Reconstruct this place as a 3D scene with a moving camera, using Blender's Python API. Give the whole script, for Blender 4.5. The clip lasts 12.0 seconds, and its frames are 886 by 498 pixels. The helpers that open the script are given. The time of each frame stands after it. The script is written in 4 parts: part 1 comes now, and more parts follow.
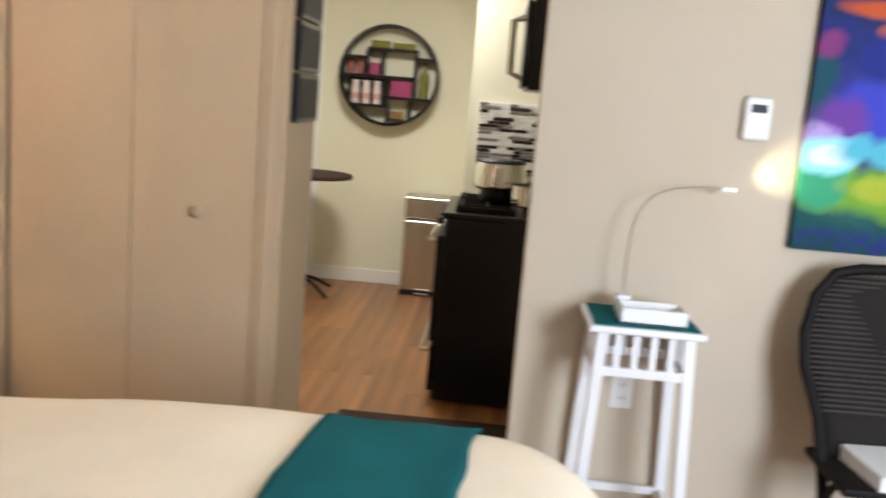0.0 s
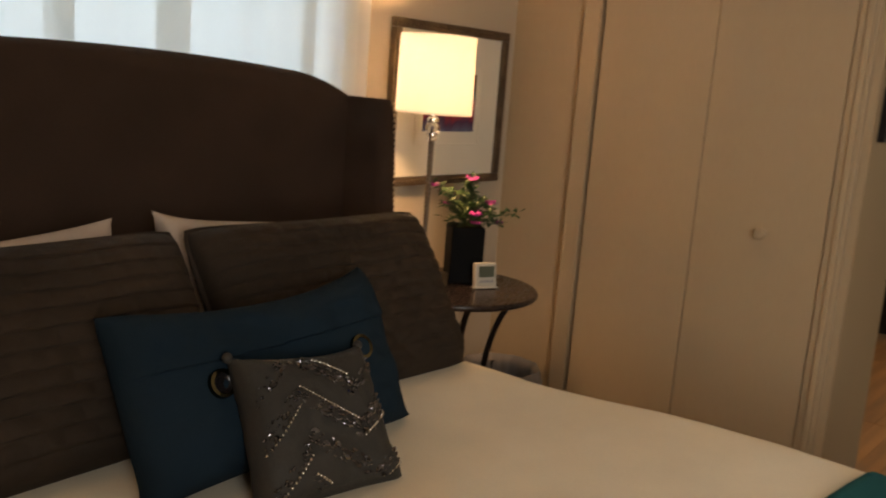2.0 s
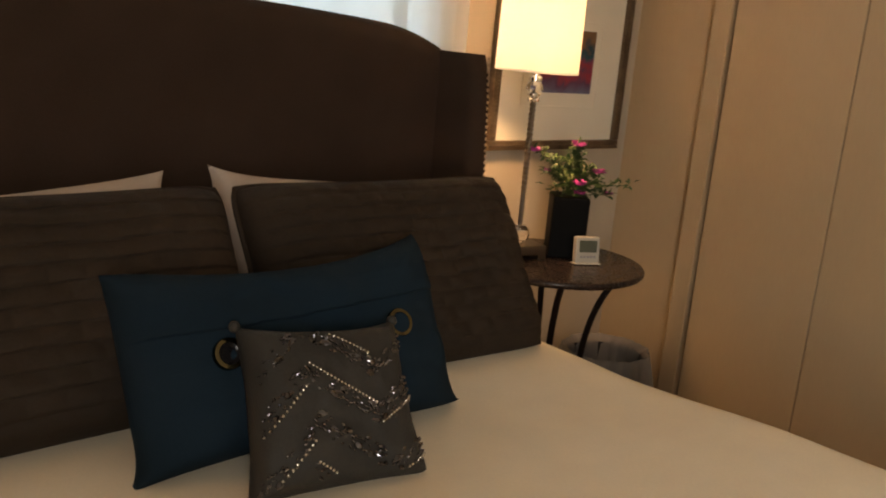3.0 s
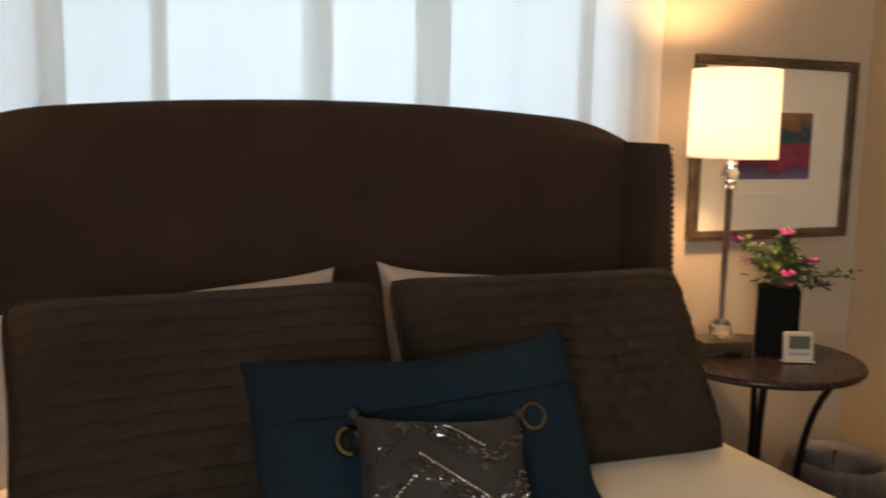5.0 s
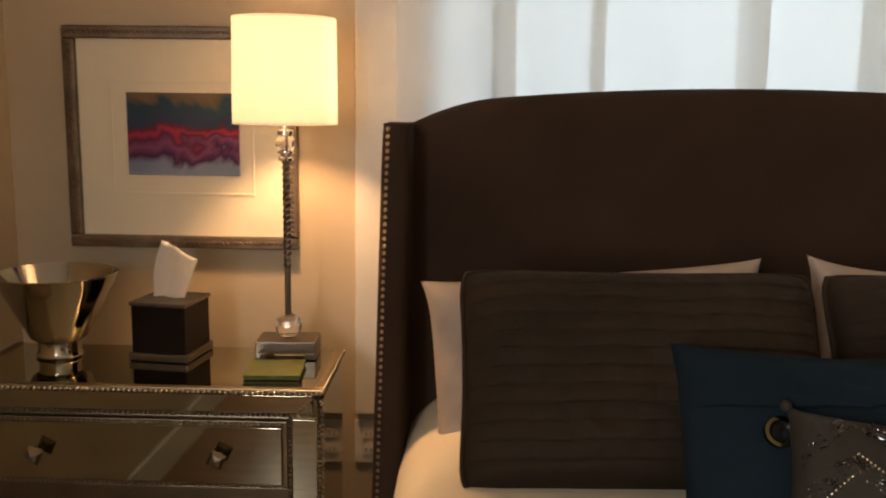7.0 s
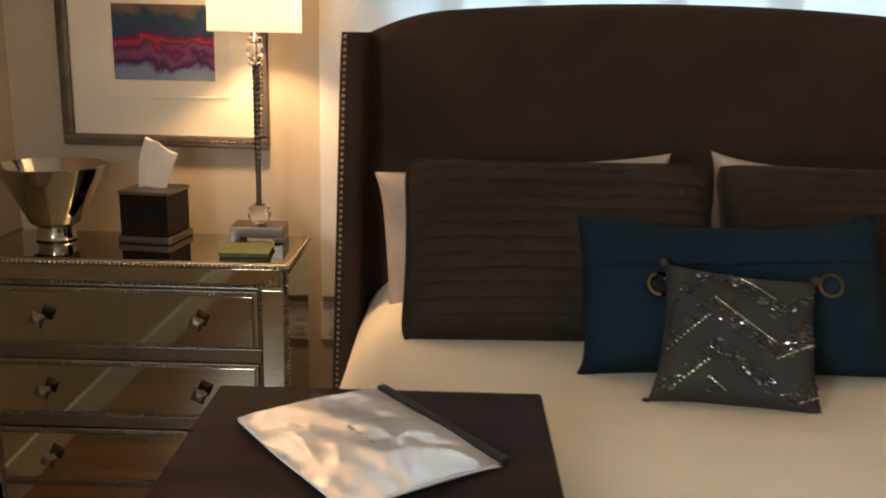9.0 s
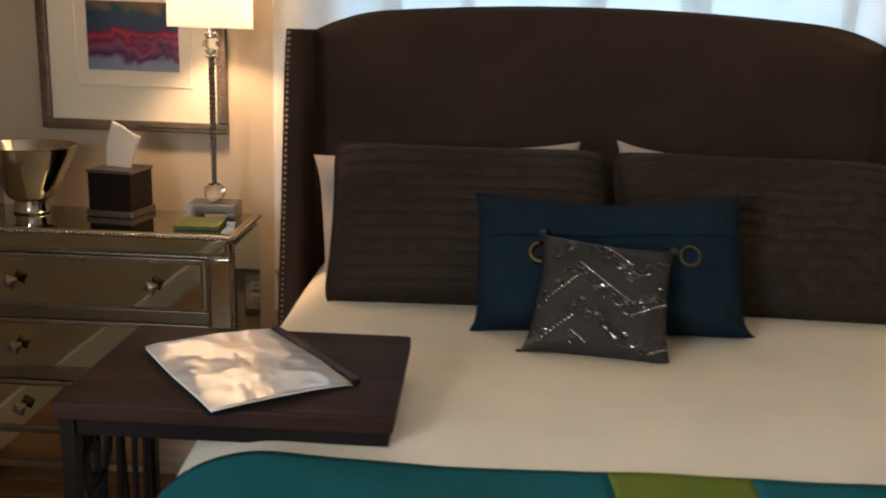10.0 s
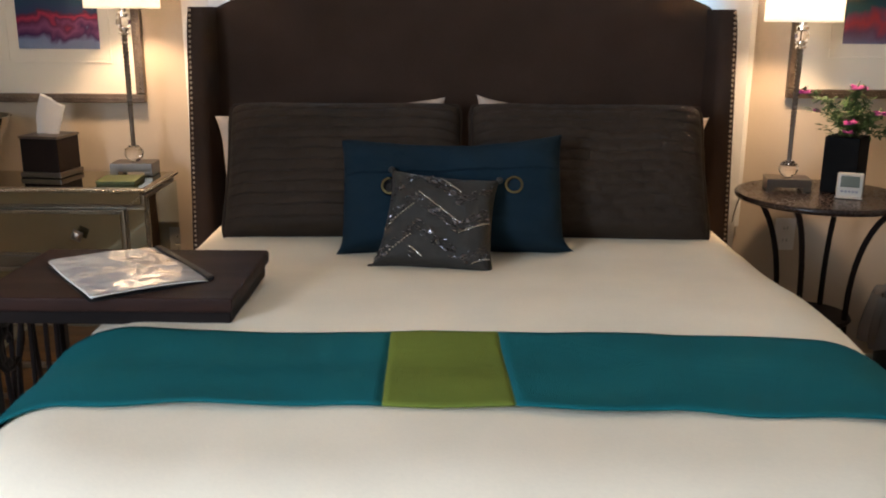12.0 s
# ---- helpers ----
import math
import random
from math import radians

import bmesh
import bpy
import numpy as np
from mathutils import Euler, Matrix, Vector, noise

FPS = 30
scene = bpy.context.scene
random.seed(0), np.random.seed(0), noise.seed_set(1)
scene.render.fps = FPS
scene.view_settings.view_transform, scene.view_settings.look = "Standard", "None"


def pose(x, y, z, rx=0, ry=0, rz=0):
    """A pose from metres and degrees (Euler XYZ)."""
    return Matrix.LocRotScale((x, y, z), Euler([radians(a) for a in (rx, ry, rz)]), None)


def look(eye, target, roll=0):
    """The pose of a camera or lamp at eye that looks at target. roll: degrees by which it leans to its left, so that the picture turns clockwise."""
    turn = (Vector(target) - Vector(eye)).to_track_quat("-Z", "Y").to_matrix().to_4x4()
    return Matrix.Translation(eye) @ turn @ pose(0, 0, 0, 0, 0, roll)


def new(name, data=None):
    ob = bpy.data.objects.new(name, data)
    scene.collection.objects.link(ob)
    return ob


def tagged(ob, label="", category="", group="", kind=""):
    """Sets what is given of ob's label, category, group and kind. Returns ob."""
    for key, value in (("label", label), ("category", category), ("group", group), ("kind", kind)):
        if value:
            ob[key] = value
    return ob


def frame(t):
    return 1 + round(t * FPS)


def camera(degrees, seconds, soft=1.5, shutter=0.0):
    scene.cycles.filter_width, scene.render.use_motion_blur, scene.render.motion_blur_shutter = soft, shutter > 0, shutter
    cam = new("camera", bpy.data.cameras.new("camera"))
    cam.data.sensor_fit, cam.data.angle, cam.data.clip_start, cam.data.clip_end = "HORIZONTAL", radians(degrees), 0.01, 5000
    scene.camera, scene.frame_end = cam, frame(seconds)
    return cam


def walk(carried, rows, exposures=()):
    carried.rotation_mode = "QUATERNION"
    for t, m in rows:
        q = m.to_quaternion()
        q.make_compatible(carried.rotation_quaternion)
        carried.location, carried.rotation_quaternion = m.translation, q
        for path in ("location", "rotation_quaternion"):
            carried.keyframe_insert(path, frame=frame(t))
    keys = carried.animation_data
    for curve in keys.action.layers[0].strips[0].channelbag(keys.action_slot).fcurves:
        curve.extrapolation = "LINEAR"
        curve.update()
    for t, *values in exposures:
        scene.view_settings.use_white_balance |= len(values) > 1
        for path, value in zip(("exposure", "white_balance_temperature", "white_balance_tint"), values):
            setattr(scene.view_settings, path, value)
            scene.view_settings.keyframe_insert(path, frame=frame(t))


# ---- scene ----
cam = camera(52.1, 12.0, soft=1.9, shutter=0.5)
PATH = [
    (0, (-1.138, -2.03, 1.42), (0.833, -1.936, 1.094), 4.7),
    (0.5, (-1.222, -1.985, 1.427), (0.704, -1.541, 1.116), 0.4),
    (1, (-1.222, -2.081, 1.416), (0.552, -1.2, 1.138), 3.5),
    (1.5, (-1.165, -2.158, 1.409), (0.477, -1.061, 1.091), 5.6),
    (2, (-1.036, -2.08, 1.382), (0.491, -0.841, 1.02), 4.4),
    (2.5, (-0.892, -2.075, 1.364), (0.5, -0.701, 0.945), 4.6),
    (4.5, (-0.578, -2.207, 1.369), (0.36, -0.49, 0.956), 3.4),
    (5, (-0.568, -2.218, 1.365), (0.202, -0.393, 1.087), 1.2),
    (5.5, (-0.585, -2.235, 1.364), (-0.047, -0.332, 1.064), 0.6),
    (6, (-0.618, -2.24, 1.371), (-0.375, -0.282, 1.044), 0.3),
    (6.5, (-0.656, -2.251, 1.373), (-0.607, -0.277, 1.056), 0.5),
    (8.5, (-0.613, -2.451, 1.33), (-0.745, -0.497, 0.925), 0.9),
    (9, (-0.56, -2.56, 1.324), (-0.583, -0.615, 0.861), 1.3),
    (9.5, (-0.442, -2.694, 1.333), (-0.538, -0.749, 0.874), 2.3),
    (10, (-0.332, -2.801, 1.325), (-0.388, -0.856, 0.861), 2.0),
    (10.5, (-0.278, -2.944, 1.325), (-0.276, -1.004, 0.841), 0.9),
    (11, (-0.233, -3.058, 1.315), (-0.17, -1.125, 0.809), 0.9),
    (11.5, (-0.168, -3.123, 1.314), (-0.124, -1.188, 0.811), -0.5),
    (12, (-0.039, -3.199, 1.312), (-0.049, -1.265, 0.805), 0.3),
]
EXPOSURES = [(0, 0.82, 6050, 12), (0.5, 0.40, 5950, 13), (1.0, -0.10, 6300, 15), (1.5, -0.50, 7200, 15), (2.0, -0.50, 8200, 18), (2.5, -0.48, 8500, 18), (4.5, -0.22, 7600, 18), (5.0, -0.25, 7500, 18), (5.5, -0.25, 7900, 20),
             (6.5, -0.36, 8400, 20), (8.5, -0.45, 7800, 18), (9.0, -0.10, 7000, 14), (10.0, -0.17, 6500, 13), (11.0, -0.17, 6150, 13), (12, 0.04, 5850, 12)]
walk(cam, [(t, look(*v)) for t, *v in PATH], EXPOSURES)

# ---------------- world and light ----------------
world = bpy.data.worlds.new("world")
scene.world = world
world.use_nodes = True
wn = world.node_tree
sky = wn.nodes.new("ShaderNodeTexSky")
sky.sky_type, sky.sun_disc = "NISHITA", False
sky.sun_elevation, sky.sun_rotation = radians(38), radians(200)
wn.links.new(sky.outputs[0], wn.nodes["Background"].inputs[0])
wn.nodes["Background"].inputs[1].default_value = 0.1


def area_lamp(name, at, to, w, h, watts, col):
    d = bpy.data.lights.new(name, "AREA")
    d.shape, d.size, d.size_y, d.energy, d.color = "RECTANGLE", w, h, watts, col
    ob = new(name, d)
    ob.matrix_world = look(at, to)
    return ob


def bulb_lamp(name, at, watts, col, r):
    d = bpy.data.lights.new(name, "POINT")
    d.energy, d.color, d.shadow_soft_size = watts, col, r
    ob = new(name, d)
    ob.location = at
    return ob


# daylight in the window behind the bed and in the side window
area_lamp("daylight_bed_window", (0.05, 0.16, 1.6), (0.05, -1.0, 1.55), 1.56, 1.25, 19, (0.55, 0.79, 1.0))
area_lamp("daylight_side_window", (-1.86, -3.85, 1.5), (0.5, -2.95, 0.35), 0.95, 1.15, 86, (0.80, 0.90, 1.0))
# unseen lamp under the kitchen ceiling, added to light that room
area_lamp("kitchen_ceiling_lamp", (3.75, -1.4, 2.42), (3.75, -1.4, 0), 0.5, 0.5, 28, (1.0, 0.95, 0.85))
bulb_lamp("bulb_dresser", (-1.065, -0.257, 1.455), 27, (1.0, 0.64, 0.35), 0.035)
bulb_lamp("bulb_night_table", (1.055, -0.307, 1.425), 27, (1.0, 0.64, 0.35), 0.035)


spot = bpy.data.lights.new("gooseneck_led", "SPOT")
spot.energy, spot.color, spot.spot_size, spot.spot_blend, spot.shadow_soft_size = 2.6, (1.0, 0.84, 0.56), radians(62), 1.0, 0.008
new("gooseneck_led", spot).matrix_world = look((1.652, -2.768, 1.222), (1.745, -3.0, 1.31))

# ---------------- materials ----------------
def surface(name, col, rough=0.6, metal=0.0, var=0.12, scale=6.0, fine=90.0, bump=0.1, stretch=(1, 1, 1),
            sheen=0.0, coat=0.0, island=0.0, tint=None, spec=0.5):
    m = bpy.data.materials.new(name)
    m.use_nodes = True
    nt = m.node_tree
    N, L = nt.nodes, nt.links
    b = N["Principled BSDF"]
    tc = N.new("ShaderNodeTexCoord")
    mp = N.new("ShaderNodeMapping")
    mp.inputs["Scale"].default_value = stretch
    L.new(tc.outputs["Object"], mp.inputs[0])
    big = N.new("ShaderNodeTexNoise")
    big.inputs["Scale"].default_value, big.inputs["Detail"].default_value = scale, 4
    sm = N.new("ShaderNodeTexNoise")
    sm.inputs["Scale"].default_value, sm.inputs["Detail"].default_value = fine, 3
    L.new(mp.outputs[0], big.inputs["Vector"])
    L.new(mp.outputs[0], sm.inputs["Vector"])
    mix = N.new("ShaderNodeMix")
    mix.data_type = "RGBA"
    d = tint or tuple(c * (1 - 2.2 * var) for c in col)
    mix.inputs[6].default_value = (*[max(0, c) for c in d], 1)
    mix.inputs[7].default_value = (*[min(1, c * (1 + var * .6)) for c in col], 1)
    add = N.new("ShaderNodeMath")
    add.operation = "MULTIPLY_ADD"
    L.new(sm.outputs[0], add.inputs[0])
    add.inputs[1].default_value = 0.45
    L.new(big.outputs[0], add.inputs[2])
    rng = N.new("ShaderNodeMapRange")
    rng.inputs[1].default_value, rng.inputs[2].default_value = 0.45, 1.0
    L.new(add.outputs[0], rng.inputs[0])
    fac = rng.outputs[0]
    if island:
        inf = N.new("ShaderNodeObjectInfo")
        k = N.new("ShaderNodeMath")
        k.operation = "MULTIPLY_ADD"
        L.new(inf.outputs["Random"], k.inputs[0])
        k.inputs[1].default_value = island
        L.new(fac, k.inputs[2])
        k2 = N.new("ShaderNodeMath")
        k2.operation = "SUBTRACT"
        k2.use_clamp = True
        L.new(k.outputs[0], k2.inputs[0])
        k2.inputs[1].default_value = island / 2
        fac = k2.outputs[0]
    L.new(fac, mix.inputs[0])
    L.new(mix.outputs[2], b.inputs["Base Color"])
    rr = N.new("ShaderNodeMapRange")
    rr.inputs[3].default_value, rr.inputs[4].default_value = max(0.02, rough * 0.88), min(1, rough * 1.12)
    L.new(sm.outputs[0], rr.inputs[0])
    L.new(rr.outputs[0], b.inputs["Roughness"])
    b.inputs["Metallic"].default_value = metal
    b.inputs["Sheen Weight"].default_value = sheen
    b.inputs["Coat Weight"].default_value = coat
    b.inputs["Specular IOR Level"].default_value = spec
    if bump:
        bp = N.new("ShaderNodeBump")
        bp.inputs["Strength"].default_value, bp.inputs["Distance"].default_value = bump, 0.004
        L.new(sm.outputs[0], bp.inputs["Height"])
        L.new(bp.outputs[0], b.inputs["Normal"])
    return m


def bsdf(m):
    return m.node_tree.nodes["Principled BSDF"]


def fabric(name, col, thread=700.0, bump=0.3, rough=0.9, sheen=0.0, var=0.12, spec=0.08):
    """Woven cloth: two crossed thread waves under soft blotches."""
    m = surface(name, col, rough, 0, var, 5.0, 220.0, 0.0, sheen=sheen, spec=spec)
    nt = m.node_tree
    tc = [n for n in nt.nodes if n.type == "TEX_COORD"][0]
    waves = []
    for axis in ("X", "Z"):
        wv = nt.nodes.new("ShaderNodeTexWave")
        wv.bands_direction = axis
        wv.inputs["Scale"].default_value = thread / 3
        wv.inputs["Distortion"].default_value = 1.5
        nt.links.new(tc.outputs["Object"], wv.inputs["Vector"])
        waves.append(wv)
    ad = nt.nodes.new("ShaderNodeMath")
    nt.links.new(waves[0].outputs[1], ad.inputs[0])
    nt.links.new(waves[1].outputs[1], ad.inputs[1])
    bp = nt.nodes.new("ShaderNodeBump")
    bp.inputs["Strength"].default_value, bp.inputs["Distance"].default_value = bump, 0.0012
    nt.links.new(ad.outputs[0], bp.inputs["Height"])
    nt.links.new(bp.outputs[0], bsdf(m).inputs["Normal"])
    return m


def sheer(name, col, through_share, bump_scale=0.0, mottle=0.0):
    """Thin cloth or paper that lets part of the light through."""
    m = bpy.data.materials.new(name)
    m.use_nodes = True
    nt = m.node_tree
    N, L = nt.nodes, nt.links
    N.remove(N["Principled BSDF"])
    a, b, mx = N.new("ShaderNodeBsdfDiffuse"), N.new("ShaderNodeBsdfTranslucent"), N.new("ShaderNodeMixShader")
    tc, ns, ramp = N.new("ShaderNodeTexCoord"), N.new("ShaderNodeTexNoise"), N.new("ShaderNodeMapRange")
    mp = N.new("ShaderNodeMapping")
    mp.inputs["Scale"].default_value = (60, 60, 220)
    ns.inputs["Scale"].default_value = 1.0
    L.new(tc.outputs["Object"], mp.inputs[0])
    L.new(mp.outputs[0], ns.inputs["Vector"])
    L.new(ns.outputs[0], ramp.inputs[0])
    ramp.inputs[3].default_value, ramp.inputs[4].default_value = through_share - mottle, through_share + mottle
    a.inputs[0].default_value = b.inputs[0].default_value = (*col, 1)
    L.new(ramp.outputs[0], mx.inputs[0])
    L.new(a.outputs[0], mx.inputs[1])
    L.new(b.outputs[0], mx.inputs[2])
    L.new(mx.outputs[0], N["Material Output"].inputs[0])
    return m


def film_cloth(name, col, clear):
    """Thin plastic film: part of it clear, the rest pale."""
    m = sheer(name, col, 0.5, mottle=0.1)
    N, L = m.node_tree.nodes, m.node_tree.links
    out = N["Material Output"]
    old = out.inputs[0].links[0].from_socket
    tr, mx = N.new("ShaderNodeBsdfTransparent"), N.new("ShaderNodeMixShader")
    mx.inputs[0].default_value = clear
    L.new(old, mx.inputs[1])
    L.new(tr.outputs[0], mx.inputs[2])
    L.new(mx.outputs[0], out.inputs[0])
    return m


def glass(name, col=(1, 1, 1), rough=0.0, ior=1.5):
    m = bpy.data.materials.new(name)
    m.use_nodes = True
    p = bsdf(m)
    p.inputs["Base Color"].default_value = (*col, 1)
    p.inputs["Transmission Weight"].default_value = 1
    p.inputs["Roughness"].default_value, p.inputs["IOR"].default_value = rough, ior
    return m


def glow(name, col, strength):
    m = bpy.data.materials.new(name)
    m.use_nodes = True
    p = bsdf(m)
    p.inputs["Emission Color"].default_value = (*col, 1)
    p.inputs["Emission Strength"].default_value = strength
    return m


def painting(name, stops, lo, hi, scale, wob, axis=2, patches=(), dabs_and_glare=()):
    """Abstract brushwork: colours by height, bent by noise."""
    m = surface(name, (0.3, 0.3, 0.3), 0.7, bump=0.25, fine=60, spec=0.15)
    nt = m.node_tree
    N, L = nt.nodes, nt.links
    tc, sep, ns, ramp = N.new("ShaderNodeTexCoord"), N.new("ShaderNodeSeparateXYZ"), N.new("ShaderNodeTexNoise"), N.new("ShaderNodeValToRGB")
    L.new(tc.outputs["Object"], sep.inputs[0])
    L.new(tc.outputs["Object"], ns.inputs["Vector"])
    ns.inputs["Scale"].default_value, ns.inputs["Detail"].default_value = scale, 3.5
    ns.inputs["Distortion"].default_value = 1.2
    mr = N.new("ShaderNodeMapRange")
    mr.inputs[1].default_value, mr.inputs[2].default_value = lo, hi
    L.new(sep.outputs[axis], mr.inputs[0])
    ma = N.new("ShaderNodeMath")
    ma.operation = "MULTIPLY_ADD"
    L.new(ns.outputs[0], ma.inputs[0])
    ma.inputs[1].default_value = wob
    L.new(mr.outputs[0], ma.inputs[2])
    sb = N.new("ShaderNodeMath")
    sb.operation = "SUBTRACT"
    L.new(ma.outputs[0], sb.inputs[0])
    sb.inputs[1].default_value = wob / 2
    L.new(sb.outputs[0], ramp.inputs[0])
    els = ramp.color_ramp.elements
    els[0].position, els[0].color = stops[0][0], (*stops[0][1], 1)
    els[1].position, els[1].color = stops[-1][0], (*stops[-1][1], 1)
    for p, c in stops[1:-1]:
        els.new(p).color = (*c, 1)
    out = ramp.outputs[0]
    for k, (c, size, lo_, hi_) in enumerate(patches):
        pn_, pr, mx = N.new("ShaderNodeTexNoise"), N.new("ShaderNodeMapRange"), N.new("ShaderNodeMix")
        off = N.new("ShaderNodeMapping")
        off.inputs["Location"].default_value = (k * 3.1, k * 1.7, k * 2.3)
        L.new(tc.outputs["Object"], off.inputs[0])
        L.new(off.outputs[0], pn_.inputs["Vector"])
        pn_.inputs["Scale"].default_value, pn_.inputs["Detail"].default_value, pn_.inputs["Distortion"].default_value = size, 4, 0.9
        pr.inputs[1].default_value, pr.inputs[2].default_value = lo_, hi_
        L.new(pn_.outputs[0], pr.inputs[0])
        mx.data_type = "RGBA"
        L.new(pr.outputs[0], mx.inputs[0])
        L.new(out, mx.inputs[6])
        mx.inputs[7].default_value = (*c, 1)
        out = mx.outputs[2]
    for c, y, z, wide, tall in dabs_and_glare:
        # a stroke or a painted-in glare round a point of the canvas, its rim broken by the brush
        vm, ln_, pr, mx, ad = N.new("ShaderNodeMapping"), N.new("ShaderNodeVectorMath"), N.new("ShaderNodeMapRange"), N.new("ShaderNodeMix"), N.new("ShaderNodeMath")
        vm.inputs["Location"].default_value = (0, -y / wide, -z / tall)
        vm.inputs["Scale"].default_value = (0, 1 / wide, 1 / tall)
        L.new(tc.outputs["Object"], vm.inputs[0])
        ln_.operation = "LENGTH"
        L.new(vm.outputs[0], ln_.inputs[0])
        ad.operation = "MULTIPLY_ADD"
        L.new(ns.outputs[0], ad.inputs[0])
        ad.inputs[1].default_value = 2.2
        L.new(ln_.outputs["Value"], ad.inputs[2])
        pr.inputs[1].default_value, pr.inputs[2].default_value = 2.25, 1.75
        L.new(ad.outputs[0], pr.inputs[0])
        mx.data_type = "RGBA"
        L.new(pr.outputs[0], mx.inputs[0])
        L.new(out, mx.inputs[6])
        mx.inputs[7].default_value = (*c, 1)
        out = mx.outputs[2]
    L.new(out, bsdf(m).inputs["Base Color"])
    return m


WALL = surface("wall_paint", (0.55, 0.462, 0.345), 0.75, var=0.035, scale=1.5, fine=260, bump=0.12)
KWALL = surface("kitchen_paint", (0.74, 0.70, 0.53), 0.7, var=0.03, scale=1.5, fine=260, bump=0.1)
CEIL = surface("ceiling_paint", (0.78, 0.74, 0.66), 0.85, var=0.03, scale=2, fine=200, bump=0.15)
DOORP = surface("door_paint", (0.48, 0.355, 0.22), 0.5, var=0.04, scale=2, fine=150, bump=0.06, stretch=(1, 1, .15))
TRIMW = surface("white_trim", (0.78, 0.76, 0.70), 0.45, var=0.03, fine=120, bump=0.04)
OAK = surface("oak_floor", (0.32, 0.142, 0.050), 0.30, var=0.2, scale=5, fine=70, bump=0.06, stretch=(.22, 3.2, 1), island=0.5,
              tint=(0.13, 0.058, 0.024))
SEAM = surface("floor_seam", (0.06, 0.03, 0.015), 0.8)
BROWN = fabric("brown_linen", (0.058, 0.037, 0.027), 900, 0.35, sheen=0.0)
NAIL = surface("nail_head_metal", (0.46, 0.37, 0.28), 0.3, 1.0, var=0.1, fine=40, bump=0)
CREAM = fabric("cream_coverlet", (0.91, 0.81, 0.635), 1500, 0.03, var=0.04)
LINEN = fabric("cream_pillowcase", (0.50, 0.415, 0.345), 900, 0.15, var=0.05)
SHAM = fabric("taupe_satin", (0.043, 0.030, 0.021), 900, 0.3, 0.66, var=0.18, spec=0.14)
NAVY = fabric("navy_cotton", (0.013, 0.028, 0.042), 700, 0.45, sheen=0.0)
SILVER = fabric("grey_satin", (0.052, 0.048, 0.042), 700, 0.2, 0.5, sheen=0.0)
BEAD = surface("bead_metal", (0.86, 0.82, 0.74), 0.14, 1.0, var=0.2, fine=60, bump=0)
SEQUIN = surface("dark_sequin", (0.20, 0.19, 0.20), 0.16, 1.0, var=0.35, fine=80, bump=0)
TEAL = fabric("teal_felt", (0.012, 0.122, 0.136), 600, 0.35, sheen=0.0, var=0.08)
GREEN = fabric("green_felt", (0.165, 0.205, 0.034), 600, 0.35, sheen=0.0, var=0.08)
MIRROR = surface("antique_mirror", (0.39, 0.375, 0.28), 0.045, 1.0, var=0.03, scale=3, fine=12, bump=0)
PEWTER = surface("pewter_frame", (0.29, 0.235, 0.165), 0.38, 1.0, var=0.10, scale=12, fine=160, bump=0.03)
RAILM = surface("dark_pewter", (0.19, 0.165, 0.12), 0.34, 1.0, var=0.10, scale=12, fine=160, bump=0.03)
BRIGHTBEAD = surface("worn_silver_bead", (0.58, 0.53, 0.44), 0.22, 1.0, var=0.1, bump=0)
CHROME = surface("polished_chrome", (0.80, 0.78, 0.74), 0.08, 1.0, var=0.05, bump=0)
NICKEL = surface("brushed_nickel", (0.21, 0.18, 0.15), 0.34, 1.0, var=0.04, fine=260, bump=0)
STEEL = surface("stainless_steel", (0.60, 0.58, 0.53), 0.3, 1.0, var=0.08, fine=160, bump=0.04, stretch=(1, 1, .05))
CRYSTAL = glass("crystal")
SHADE = sheer("lamp_shade_cloth", (0.96, 0.955, 0.94), 0.60, mottle=0.02)
CURT = sheer("white_curtain_cloth", (0.92, 0.92, 0.90), 0.70, mottle=0.06)
BUCKET = surface("dark_polished_steel", (0.50, 0.47, 0.42), 0.10, 1.0, var=0.05, bump=0)
CHAIRB = surface("chair_black_steel", (0.011, 0.009, 0.008), 0.6, var=0.2, fine=140, bump=0.05, spec=0.14)
LINER = film_cloth("bin_liner_film", (0.60, 0.60, 0.62), 0.58)
TISSUE = sheer("tissue_paper", (0.88, 0.85, 0.80), 0.35)
LEATHER = surface("dark_leather", (0.013, 0.007, 0.005), 0.5, var=0.2, fine=180, bump=0.2, spec=0.14)
DKWOOD = surface("dark_stained_wood", (0.040, 0.018, 0.013), 0.62, var=0.32, scale=4, fine=60, bump=0.12, stretch=(.25, 4, 1), spec=0.14)
IRON = surface("dark_iron", (0.012, 0.008, 0.007), 0.55, 0.0, var=0.2, fine=80, bump=0.15, spec=0.12)
TABTOP = surface("dark_table_top", (0.024, 0.017, 0.015), 0.27, var=0.04, scale=9, fine=140, bump=0.0, spec=0.35)
FRAMEM = surface("bronze_frame", (0.20, 0.145, 0.10), 0.38, 0.7, var=0.25, scale=14, fine=120, bump=0.25)
MAT = surface("cream_mat_board", (0.80, 0.75, 0.62), 0.85, var=0.02, fine=200, bump=0.05)
BLACK = surface("black_enamel", (0.008, 0.007, 0.008), 0.28, var=0.05, fine=300, bump=0, spec=0.3)
BLKMAT = surface("black_plastic", (0.016, 0.015, 0.015), 0.5, var=0.2, fine=140, bump=0.1, spec=0.3)
BLKVASE = surface("black_ceramic", (0.005, 0.005, 0.005), 0.6, var=0.2, fine=40, bump=0.03, spec=0.08)
WHITE = surface("white_lacquer", (0.80, 0.79, 0.78), 0.4, var=0.03, fine=90, bump=0.04)
